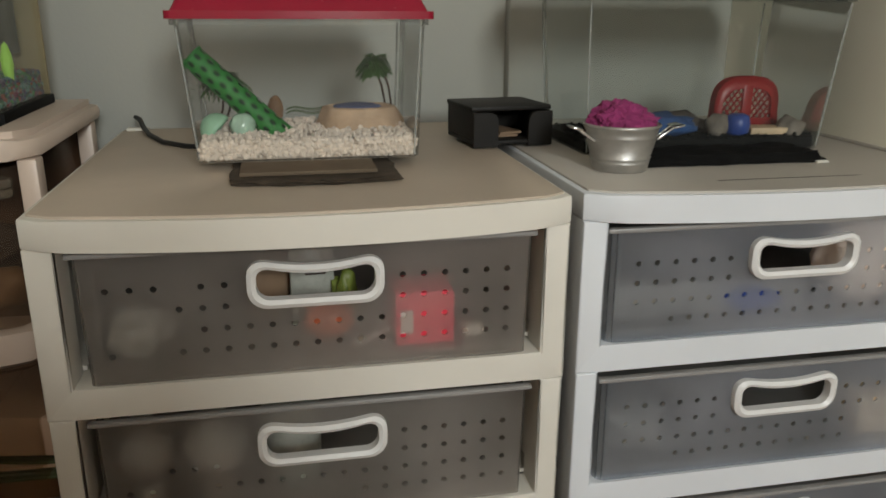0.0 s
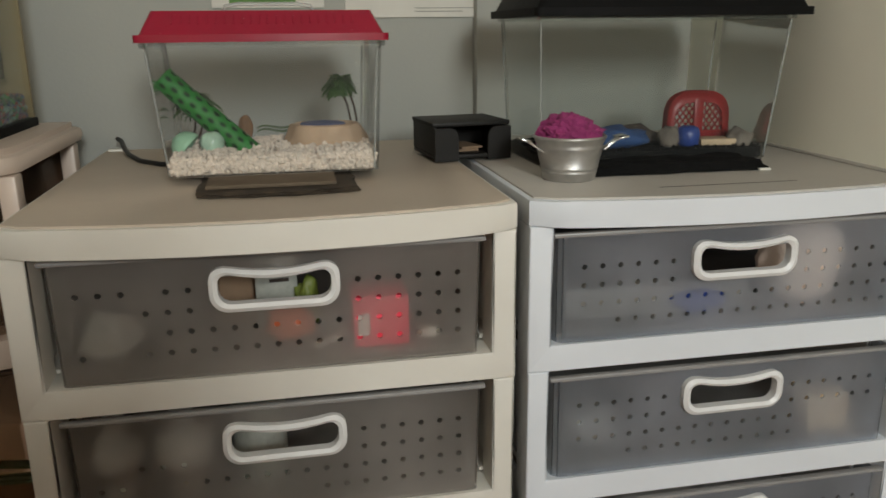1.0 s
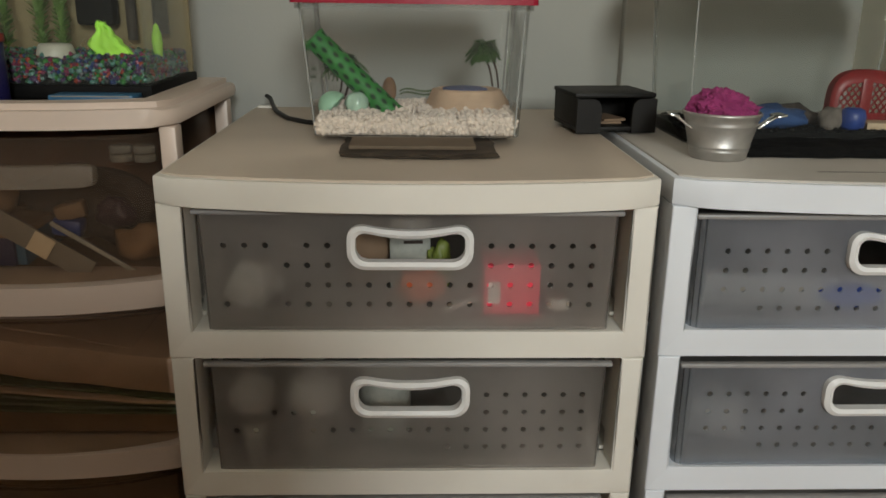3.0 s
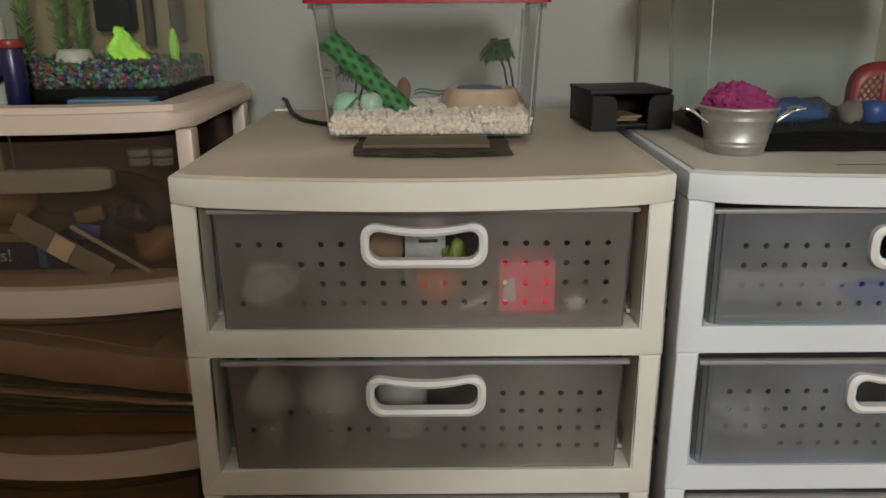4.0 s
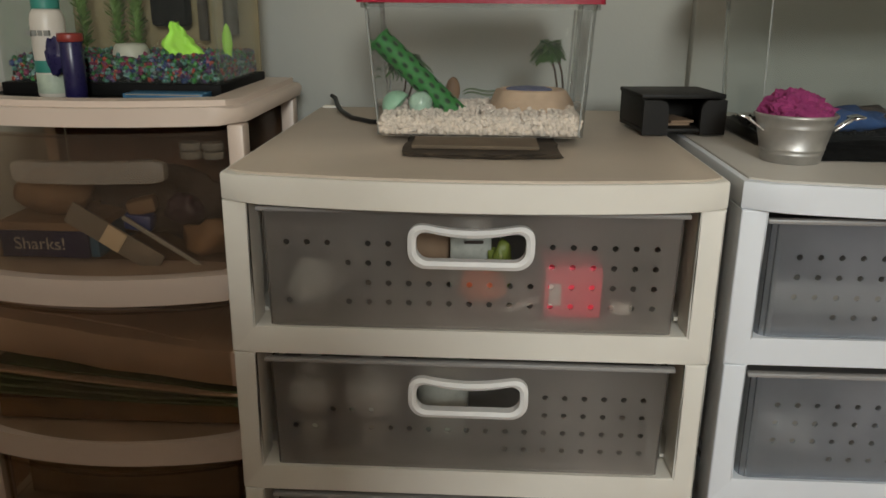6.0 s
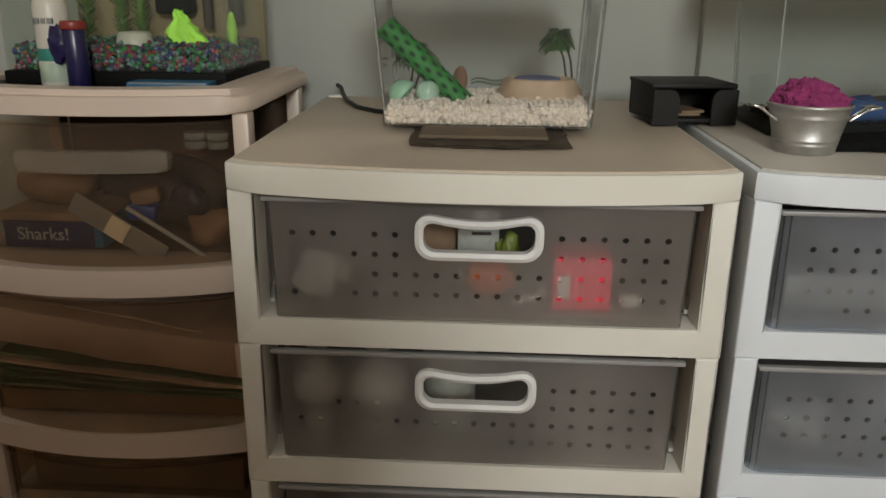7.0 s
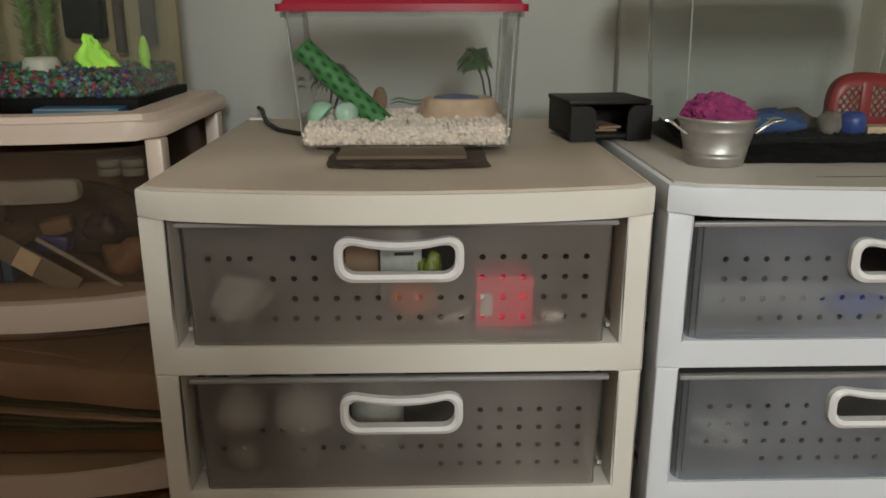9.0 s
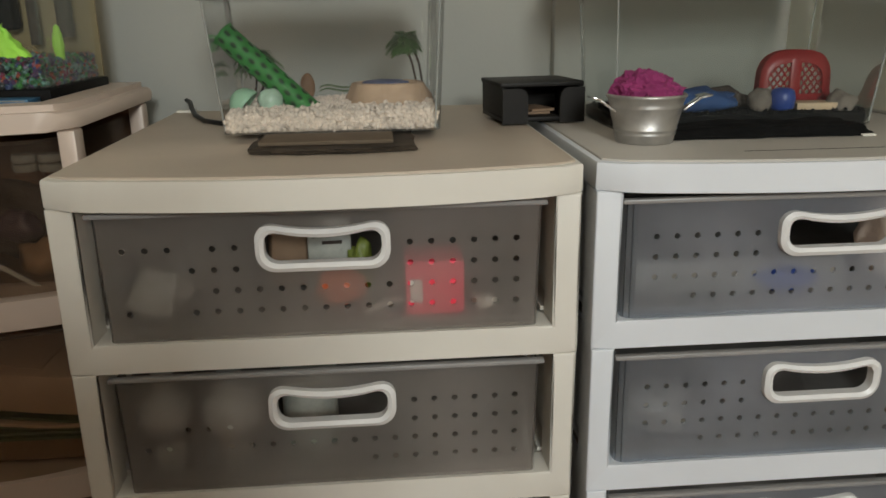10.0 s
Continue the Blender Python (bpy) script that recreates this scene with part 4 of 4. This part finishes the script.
solid("tank_stone", lump((0.700, 0.238, ZS + 0.006), (0.020, 0.017, 0.019), 0.3, 2.0, 12.0), STONE, "rough grey-brown stone beside the pale block", "stone", (0.692, 0.236, ZS), smooth=True)
solid("white_scrap", box(0.655, 0.672, 0.106, 0.116, TOPZ, TOPZ + 0.003, 0.0008), PAPER, "small white scrap by the mat's corner", "scrap", (0.663, 0.11, TOPZ))


def lattice_arch(cx, y, z, w, h, label):
    arch = thing("lattice_arch", label, "climbing arch", (cx, y, z))

    def outline(k, n=28):
        """Half widths and heights of an arched cap."""
        pts = [(-w * k - 0.004, 0.0)]
        for i in range(n + 1):
            t = math.pi * (1 - i / n)
            c, s = math.cos(t), math.sin(t)
            pts.append((w * k * (abs(c) ** 0.75) * (1 if c > 0 else -1), h * (0.35 + (k - 0.35) * (s ** 0.6) if s > 0 else 0.35)))
        return pts + [(w * k + 0.004, 0.0)]

    bm = bmesh.new()
    o, i_ = outline(1.0), outline(0.80)
    rows = [[bm.verts.new((cx + x, yy, z + zz)) for x, zz in q] for q, yy in ((o, y), (i_, y - 0.002), (i_, y + 0.002), (o, y + 0.014))]
    for p, q in zip(rows, rows[1:]):
        for k in range(len(p) - 1):
            bm.faces.new((p[k], p[k + 1], q[k + 1], q[k]))
    part("arch_shell", bm, RED, arch, smooth=True).modifiers.new("thick", "SOLIDIFY").thickness = 0.002
    part("centre_rib", box(cx - w * 0.15, cx + w * 0.15, y - 0.004, y + 0.003, z, z + h * 0.86, 0.002), RED, arch)
    part("lower_band", box(cx - w * 0.86, cx + w * 0.86, y - 0.003, y + 0.002, z, z + h * 0.24, 0.001), RED, arch)
    step = 0.0125
    for d in (-1, 1):
        for k in range(-16, 17):
            pts = []
            for q in range(-60, 61):
                x = q * 0.0012
                zz = h * 0.5 + d * (x * 1.25) + k * step
                if abs(x) < w * 0.82 and h * 0.2 < zz < h * (0.40 + 0.46 * max(0.0, 1 - (x / (w * 0.84)) ** 2) ** 0.4) * 0.98:
                    pts.append((cx + x, y + 0.0006 * d, z + zz))
            if len(pts) > 4:
                part("lattice_bar", tube([pts[0], pts[-1]], 0.0013, 5), RED, arch)
    return arch


lattice_arch(0.657, 0.288, ZS - 0.003, 0.052, 0.081, "red plastic lattice arch standing in the large tank")

# ---- wall papers ----
paper = thing("wall_calendar", "white printed sheet hanging on the wall", "wall sheet", (0.275, 0.642, 0.95))
part("sheet", box(0.143, 0.409, 0.6405, 0.6445, 0.832, 1.10, 0.0006), PAPER, paper)
for k, (a, b, z) in enumerate(((0.27, 0.36, 0.842), (0.27, 0.40, 0.848), (0.20, 0.33, 0.870))):
    part("print_line", box(a, b, 0.6396, 0.6404, z, z + 0.0012), INK, paper, "faint grey printed line")
card = thing("wall_card", "small pale wall card with a green printed strip", "wall card", (0.0, 0.642, 0.92))
part("sheet", box(-0.09, 0.105, 0.6405, 0.6445, 0.850, 1.0, 0.0006), PAPER, card)
part("green_strip", box(-0.06, 0.055, 0.6396, 0.6404, 0.858, 0.866), OLIVE, card, "green printed strip")


# ---- aquarium and bottles on the clear cart ----
LZ = 0.6668
OLD_GLASS = sheer("stained_glass_film", (0.93, 0.86, 0.72), (0.42, 0.33, 0.20), 0.5, 0.4, 0.3)
WEED = material("pale_water_plant", (0.13, 0.22, 0.05), 0.6, vary=0.25, scale=80)
aq = thing("aquarium", "glass aquarium with black base and mixed bright gravel", "aquarium", (-0.50, 0.38, LZ))
AX0, AX1, AY0, AY1 = -0.665, -0.358, 0.258, 0.482
base = box(AX0 - 0.004, AX1 + 0.004, AY0 - 0.004, AY1 + 0.004, LZ, LZ + 0.018, 0.002)
part("base_frame", base, BLACK, aq, "black plastic base frame")
for nm, b in (("front_pane", (AX0, AX1, AY0, AY0 + 0.004)), ("back_pane", (AX0, AX1, AY1 - 0.004, AY1)), ("side_pane", (AX0, AX0 + 0.004, AY0 + 0.0045, AY1 - 0.0045)), ("side_pane", (AX1 - 0.004, AX1, AY0 + 0.0045, AY1 - 0.0045))):
    part(nm, box(*b, LZ + 0.0182, 0.93), OLD_GLASS if nm == "back_pane" else GLASS, aq, "brown-tinted back pane" if nm == "back_pane" else "clear glass pane")
part("top_frame", box(AX0 - 0.004, AX1 + 0.004, AY0 - 0.004, AY1 + 0.004, 0.930, 0.95, 0.002), BLACK, aq, "black top frame")
mix = pebbles("mixed_gravel", ((AX0 + 0.008, AX1 - 0.008, AY0 + 0.009, AY0 + 0.014, LZ + 0.021, LZ + 0.050, 0.4), (AX0 + 0.008, AX1 - 0.008, AY0 + 0.014, AY1 - 0.01, LZ + 0.046, LZ + 0.054, 0.6), (AX1 - 0.013, AX1 - 0.008, AY0 + 0.012, AY1 - 0.01, LZ + 0.021, LZ + 0.052, 0.28)), 2000, 0.0043, 11)
mix.materials.append(BEADS)
tagged(new("mixed_gravel", mix), "bright mixed-colour gravel in the aquarium", "gravel", kind="stuff")
solid("gravel_fill", box(AX0 + 0.006, AX1 - 0.010, AY0 + 0.012, AY1 - 0.006, LZ + 0.0185, LZ + 0.047), SAND, "dark packed gravel under the bright stones", "gravel", (-0.5, 0.38, LZ + 0.0185), kind="stuff")
ZG = LZ + 0.052
fin = bmesh.new()
rows = []
for i in range(13):
    q = i / 12
    left = -0.036 + 0.006 * math.sin(q * 11) + 0.014 * max(0.0, q - 0.7) / 0.3
    right = 0.040 - 0.056 * q ** 0.75 + 0.0025 * math.sin(q * 26)
    mid, half_w, deep = (left + right) / 2, max(0.003, (right - left) / 2), 0.016 * (1 - q) + 0.004
    rows.append([fin.verts.new((-0.427 + mid + half_w * math.cos(2 * math.pi * k / 24),
                                0.338 + deep * math.sin(2 * math.pi * k / 24) + 0.008 * q + 0.003 * math.sin(k * 1.6),
                                ZG - 0.007 + 0.054 * q + 0.002 * math.sin(k * 2.1 + i))) for k in range(24)])
for p, q in zip(rows, rows[1:]):
    for k in range(24):
        fin.faces.new((p[k], p[(k + 1) % 24], q[(k + 1) % 24], q[k]))
fin.faces.new(rows[0][::-1])
fin.faces.new(rows[-1])
# made-up stub for the ornament's image bent by the glass corner
solid("lime_refraction", lump((-0.3705, 0.348, ZG + 0.018), (0.0070, 0.006, 0.026), 0.3, 2.5, 8.0), LIME, "short lime green stub added for the ornament's refracted image", "ornament", (-0.3705, 0.348, ZG - 0.003), smooth=True)
solid("lime_ornament", fin, LIME, "bright lime green jagged aquarium ornament on the gravel", "ornament", (-0.43, 0.345, ZG), smooth=True)
solid("white_dish", lathe([(0.026, 0.0), (0.0262, 0.006), (0.0235, 0.016), (0.0205, 0.0195), (0.006, 0.0205)], (-0.510, 0.33, ZG - 0.003), 24), BOTTLE, "low white dome resting on bright gravel", "dome", (-0.510, 0.33, ZG - 0.003), smooth=True)
filt = thing("tank_filter", "black hanging filter box at the back of the aquarium", "filter", (-0.49, 0.455, 0.76))
part("filter_box", box(-0.520, -0.462, 0.435, 0.468, 0.757, 0.90, 0.006), BLACK, filt)
part("intake_pipe", tube([(-0.440, 0.452, 0.735), (-0.440, 0.452, 0.90)], 0.008, 12), DRIFT, filt, "dark intake pipe")
part("heater_tube", tube([(-0.395, 0.452, 0.745), (-0.395, 0.452, 0.90)], 0.012, 12), DRIFT, filt, "dark heater tube")
for k, (gx, gy) in enumerate(((-0.62, 0.42), (-0.575, 0.44), (-0.54, 0.43))):
    rng = random.Random(40 + k)
    weed = thing("water_plant", "tall feathery green aquarium plant", "aquarium plant", (gx, gy, ZG), "aquarium plants")
    for q in range(15):
        a, r = rng.uniform(0, 6.28), rng.uniform(0.004, 0.018)
        pts = [(gx + r * math.cos(a) * s * 1.2, gy + r * 0.5 * math.sin(a) * s, ZG + 0.19 * s * rng.uniform(0.95, 1.05)) for s in (0, 0.25, 0.5, 0.75, 1.0)]
        stalk = tube(pts, 0.0012, 5)
        for j in range(26):
            s = (j + 1) / 27
            i = min(3, int(s * 4))
            p = Vector(pts[i]).lerp(Vector(pts[i + 1]), s * 4 - i)
            b = rng.uniform(0, 6.28)
            d = Vector((math.cos(b), 0.5 * math.sin(b), 0.7)) * 0.017
            w = Vector((-math.sin(b), math.cos(b), 0)) * 0.0024
            stalk.faces.new([stalk.verts.new(v) for v in (p - w, p + d * 0.6 + w, p + d, p + d * 0.6 - w)])
        part("frond", stalk, WEED, weed)

bot = thing("treatment_bottle", "white plastic bottle with teal cap and teal label band", "bottle", (-0.594, 0.248, LZ))
BC = (-0.586, 0.246, LZ)
part("bottle_body", lathe([(0.021, 0.0), (0.0225, 0.003), (0.0225, 0.104), (0.0205, 0.112), (0.0165, 0.118)], BC, 32), BOTTLE, bot, smooth=True)
part("label_band", lathe([(0.0227, 0.034), (0.0228, 0.0342), (0.0228, 0.050), (0.0227, 0.0502)], BC, 32), TEAL, bot, "teal label band", smooth=True)
part("label_band", lathe([(0.0227, 0.006), (0.0228, 0.0062), (0.0228, 0.032), (0.0227, 0.0322)], BC, 32), PALE_LABEL, bot, "pale green lower label", smooth=True)
part("cap", lathe([(0.0180, 0.118), (0.0180, 0.146), (0.0165, 0.148)], BC, 32), TEAL, bot, "ribbed teal screw cap")
for k, (dx, w) in enumerate(((-0.016, 0.006), (-0.008, 0.006), (0.0, 0.006), (0.009, 0.007))):
    part("label_bar", box(BC[0] + dx - w / 2, BC[0] + dx + w / 2, BC[1] - 0.0236, BC[1] - 0.0150, LZ + 0.083, LZ + 0.090), INK, bot, "grey label mark")
jar = thing("food_jar", "deep blue cylindrical jar with red-brown lid on cart", "jar", (-0.536, 0.213, LZ))
JC = (-0.545, 0.2225, LZ)
part("jar_body", lathe([(0.0135, 0.0), (0.0145, 0.002), (0.0145, 0.075), (0.014, 0.076)], JC, 28), DEEP_BLUE, jar, smooth=True)
part("lid", lathe([(0.0160, 0.0762), (0.0166, 0.0772), (0.0166, 0.085), (0.0156, 0.087)], JC, 28), BRICK_RED, jar, "red-brown screw lid", smooth=True)
part("paper_flap", lump((-0.566, 0.2195, LZ + 0.056), (0.014, 0.004, 0.021), 0.7, 1.9, 21.0), DEEP_BLUE, jar, "dark torn label flap", smooth=True)
bk = thing("thin_book", "thin blue-covered booklet lying before the aquarium", "booklet", (-0.425, 0.236, LZ))
part("cover", box(-0.478, -0.368, 0.215, 0.2555, LZ + 0.0002, LZ + 0.0090, 0.001), BOOK_BLUE, bk)
part("pages", box(-0.474, -0.372, 0.2142, 0.2148, LZ + 0.007, LZ + 0.0085), GREY_TOY, bk, "grey page edges")

# ---- in the clear drawers ----
F1 = 0.4435
bx = thing("shark_box", "dark blue toy box with pale title and kraft top", "toy box", (-0.60, 0.24, F1))
part("box_body", box(-0.672, -0.545, 0.20, 0.33, F1, F1 + 0.040, 0.001), material("navy_print", (0.018, 0.022, 0.075), 0.4, vary=0.2), bx)
part("box_top", box(-0.674, -0.530, 0.198, 0.332, F1 + 0.0402, F1 + 0.052, 0.001), KRAFT, bx, "kraft card lid")
part("blue_edge", box(-0.5445, -0.532, 0.205, 0.32, F1, F1 + 0.04, 0.001), BOOK_BLUE, bx, "pale blue edge")
word = bpy.data.curves.new("title", "FONT")
word.body, word.size, word.extrude = "Sharks!", 0.026, 0.0003
txt = new("title", word)
dg = bpy.context.evaluated_depsgraph_get()
title_me = bpy.data.meshes.new_from_object(txt.evaluated_get(dg))
bpy.data.objects.remove(txt)
title_me.materials.clear()
title_me.materials.append(material("faded_lettering", (0.40, 0.38, 0.36), 0.6))
title = new("title", title_me)
title.parent = bx
title.matrix_basis = pose(-0.653 + 0.60, 0.1994 - 0.24, 0.012, 90, 0, 0)
tagged(title, "pale title lettering")
solid("tan_pouch", lump((-0.615, 0.26, F1 + 0.085), (0.058, 0.045, 0.034), 0.15, 1.6, 3.3), KRAFT, "soft tan pouch lying on the toy box", "pouch", (-0.615, 0.26, F1 + 0.052), smooth=True)


def slanted(name, size, at, turn, mat, label, category):
    return solid(name, moved(box(-size[0] / 2, size[0] / 2, -size[1] / 2, size[1] / 2, -size[2] / 2, size[2] / 2, min(size) * 0.2), pose(*at, *turn)), mat, label, category, at)


slanted("olive_ruler", (0.145, 0.004, 0.032), (-0.503, 0.195, F1 + 0.032), (0, 32, 0), GREY_TOY, "olive grey plastic strip leaning in the drawer", "strip")
slanted("cream_tag", (0.030, 0.002, 0.030), (-0.503, 0.1905, F1 + 0.033), (0, 33, 0), TAG, "square cream paper tag on the strip", "tag")
slanted("pale_stick", (0.150, 0.004, 0.006), (-0.430, 0.205, F1 + 0.020), (0, 33, 0), TISSUE, "thin pale stick slanting in the drawer", "stick")
slanted("blue_block", (0.040, 0.03, 0.024), (-0.486, 0.245, F1 + 0.045), (0, 8, 5), TOY_BLUE, "blue plastic toy block among clutter", "block")
slanted("tan_block", (0.040, 0.03, 0.022), (-0.482, 0.25, F1 + 0.067), (0, -12, 12), KRAFT, "tan wooden toy block among clutter", "block")
solid("tan_piece", lump((-0.385, 0.24, F1 + 0.024), (0.034, 0.022, 0.026), 0.6, 1.3, 15.0, 2), BROWN_WOOD, "rough brown wooden piece in the clear drawer", "wood piece", (-0.392, 0.24, F1), smooth=True)
solid("grey_bundle", lump((-0.47, 0.32, F1 + 0.06), (0.10, 0.05, 0.055), 0.5, 2.2, 17.0), DRIFT, "bundle of dark plastic toys in the drawer", "toys", (-0.47, 0.30, F1), smooth=True)
solid("maroon_toy", lump((-0.425, 0.265, F1 + 0.060), (0.028, 0.02, 0.022), 0.35, 2.0, 19.0), MAROON, "dark maroon plastic toy in the drawer", "toy", (-0.425, 0.255, F1 + 0.03), smooth=True)
for k, cx in enumerate((-0.395, -0.43)):
    bl = thing("jar_lid_stack", "small stacked clear lids catching the light", "lids", (cx, 0.32, F1 + 0.13), "clear lids")
    for j in range(2):
        part("lid_disc", lathe([(0.016, 0), (0.017, 0.002), (0.017, 0.009), (0.015, 0.011)], (cx, 0.32, F1 + 0.125 + 0.013 * j), 20), JAR_GLASS, bl)

F2 = 0.1890


def sagging(x0, x1, y0, y1, z, thick, drop, sag, seed):
    """A sheet or pad that slopes down to one side and sags in its middle."""
    bm = box(x0, x1, y0, y1, z, z + thick, min(0.004, thick * 0.3))
    bmesh.ops.subdivide_edges(bm, edges=[e for e in bm.edges if abs(e.verts[0].co.x - e.verts[1].co.x) > 0.1], cuts=14)
    for v in bm.verts:
        u = (v.co.x - x0) / (x1 - x0)
        v.co.z += drop * (1 - u) - sag * math.sin(math.pi * u) + 0.0025 * noise.noise(Vector((v.co.x * 14, v.co.y * 6, seed)))
        v.co.y += 0.004 * noise.noise(Vector((v.co.x * 9, v.co.z * 20, seed + 4)))
    return bm


solid("buff_box", box(-0.71, -0.335, 0.19, 0.45, F2, F2 + 0.034, 0.003), BROWN_WOOD, "low brown card box on the drawer floor", "box", (-0.5, 0.3, F2))
for k in range(5):
    solid("paper_sheet", sagging(-0.715 + 0.004 * k, -0.332 - 0.003 * (k % 2), 0.176 + 0.003 * (k % 3), 0.46, F2 + 0.036 + 0.0052 * k, 0.0042, 0.012 + 0.007 * k, 0.003, k * 3.1),
          BUFF if k == 3 else SAGE, "sagging buff paper sheet in the drawer" if k == 3 else "sagging sage green card folder in the drawer", "paper", (-0.52, 0.32, F2 + 0.035))
solid("paper_stack", sagging(-0.715, -0.333, 0.178, 0.46, F2 + 0.068, 0.056, 0.052, 0.004, 40.0), BUFF, "thick buff paper pad sloping on green folders", "paper stack", (-0.52, 0.32, F2 + 0.06))
solid("top_sheet", sagging(-0.700, -0.400, 0.20, 0.46, F2 + 0.128, 0.003, 0.050, -0.003, 47.0), BUFF, "loose buff sheet lying on the paper pad", "paper", (-0.55, 0.33, F2 + 0.12))
solid("buff_bin", box(-0.70, -0.36, 0.22, 0.45, 0.0375, 0.10, 0.004), KRAFT, "brown card box in the lowest clear drawer", "box", (-0.5, 0.3, 0.0375))

PALE_JAR = material("pale_green_jar", (0.38, 0.40, 0.36), 0.3, vary=0.15, scale=60)
MILKY = clear_plastic("milky_bottle", (0.80, 0.81, 0.79), 0.62, 0.22, 1.45, 1.6)
# ---- in the ivory cart's drawers ----
G1, G2 = 0.4445, 0.2575
pb = thing("pink_box", "small square pink card box behind the frosted front", "box", (0.125, 0.05, G1))
part("carton", box(0.088, 0.154, 0.022, 0.085, G1, G1 + 0.062, 0.001), PINK, pb)
part("label_patch", box(0.093, 0.107, 0.0205, 0.0217, G1 + 0.015, G1 + 0.042), LETTER, pb, "white blank label")
solid("clear_wrap", lump((-0.190, 0.050, G1 + 0.026), (0.029, 0.024, 0.030), 0.42, 1.5, 23.5, 4), TISSUE, "crumpled clear white wrap behind the front", "wrap", (-0.200, 0.06, G1), smooth=True)
solid("orange_packet", lump((0.014, 0.060, G1 + 0.024), (0.028, 0.022, 0.024), 0.3, 2.0, 25.0), ORANGE, "shiny orange packet behind the frosted front", "packet", (0.01, 0.055, G1), smooth=True)
slanted("kraft_block", (0.050, 0.05, 0.080), (-0.054, 0.150, G1 + 0.042), (0, 6, 10), KRAFT, "tan card block seen through the hand hole", "block")
pp = thing("printed_pouch", "grey printed pouch with dark drawing in drawer", "pouch", (-0.002, 0.10, G1))
part("pouch", moved(box(-0.026, 0.026, -0.006, 0.006, 0, 0.094, 0.002), pose(0.0, 0.105, G1, -6, 0, 3)), PALE_JAR, pp)
for k, (x, z, w, h) in enumerate(((-0.012, 0.086, 0.014, 0.002), (0.002, 0.080, 0.012, 0.002), (0.014, 0.083, 0.002, 0.010), (-0.017, 0.078, 0.002, 0.012), (0.006, 0.075, 0.022, 0.002), (0.004, 0.066, 0.024, 0.004))):
    part("print_mark", moved(box(x - w / 2, x + w / 2, -0.0012, 0, z - h / 2, z + h / 2), pose(0.0, 0.0955, G1, -6, 0, 3)), DRIFT, pp, "dark printed mark")
solid("lime_bottle", lump((0.037, 0.100, G1 + 0.036), (0.014, 0.015, 0.030), 0.7, 1.9, 27.0), YELLOW, "yellow-green plastic piece seen through hand hole", "toy", (0.04, 0.105, G1), smooth=True)
solid("pale_disc", lathe([(0.014, 0), (0.015, 0.002), (0.015, 0.011), (0.013, 0.013)], (0.180, 0.045, G1), 20), BOTTLE, "round white disc lying on the drawer floor", "disc", (0.18, 0.045, G1), smooth=True)
slanted("white_spoon", (0.045, 0.012, 0.005), (0.062, 0.045, G1 + 0.006), (0, -14, 20), BOTTLE, "short white plastic stick on drawer floor", "stick")
for k, (cx, r) in enumerate(((-0.196, 0.030), (-0.120, 0.034))):
    g = thing("dome_bottle", "clear round-shouldered bottle with pale label behind front", "bottle", (cx, 0.07, G2), "clear bottles")
    part("bottle", lathe([(r * 0.52, 0.0), (r * 0.56, 0.002), (r * 0.56, 0.040)] + [(r * 1.06 * math.cos(radians(q)), 0.072 + r * 1.02 * math.sin(radians(q))) for q in range(-58, 64, 10)] + [(r * 0.42, 0.104), (r * 0.42, 0.122), (r * 0.38, 0.123)], (cx, 0.043, G2), 32), MILKY, g, "clear glossy globe with a narrow neck", smooth=True)
    part("bottle_label", lathe([(r * 0.57, 0.014), (r * 0.58, 0.015), (r * 0.58, 0.035), (r * 0.57, 0.036)], (cx, 0.043, G2), 28), PALE_JAR if k == 0 else GREY_TOY, g, "small pale label", smooth=True)
    part("collar", lathe([(r * 0.60, 0.0385), (r * 0.72, 0.0400), (r * 0.72, 0.0425), (r * 0.60, 0.0440)], (cx, 0.043, G2), 28), DRIFT, g, "dark collar under the globe", smooth=True)
cj = thing("sheet_jar", "clear ribbed jar with pale lid behind the hand hole", "jar", (-0.033, 0.09, G2))
part("jar_body", lathe([(0.032, 0.0), (0.034, 0.002), (0.034, 0.10), (0.033, 0.102)], (-0.033, 0.085, G2), 32), PALE_JAR, cj, smooth=True)
for k in range(4):
    part("rib", lathe([(0.0342, 0), (0.0352, 0.001), (0.0342, 0.002)], (-0.033, 0.085, G2 + 0.078 + 0.0055 * k), 32), PALE_JAR, cj, smooth=True)

# ---- in the white cart's drawers ----
G3, G4 = 0.4445, 0.2575
solid("beige_cloth", lump((0.700, 0.062, G3 + 0.062), (0.062, 0.040, 0.064), 0.12, 1.6, 31.0), SKIN_TONE, "folded beige cloth filling the drawer's side", "cloth", (0.70, 0.07, G3), smooth=True)
solid("blue_pouch", lump((0.545, 0.06, G3 + 0.016), (0.045, 0.030, 0.016), 0.25, 1.8, 33.0), TOY_BLUE, "dark blue pouch on the drawer floor", "pouch", (0.545, 0.06, G3), smooth=True)
solid("grey_tray", box(0.36, 0.62, 0.05, 0.09, G3, G3 + 0.040, 0.003), GREY_TOY, "low grey tray inside the pierced drawer", "tray", (0.5, 0.07, G3))
solid("cream_box", box(0.716, 0.778, 0.03, 0.08, G4, G4 + 0.055, 0.002), PAD, "pale yellow box behind the frosted front", "box", (0.745, 0.055, G4))
solid("grey_cloth", lump((0.40, 0.07, G4 + 0.03), (0.05, 0.04, 0.035), 0.25, 1.8, 35.0), GREY_TOY, "grey cloth bundle behind the frosted front", "cloth", (0.40, 0.07, G4), smooth=True)
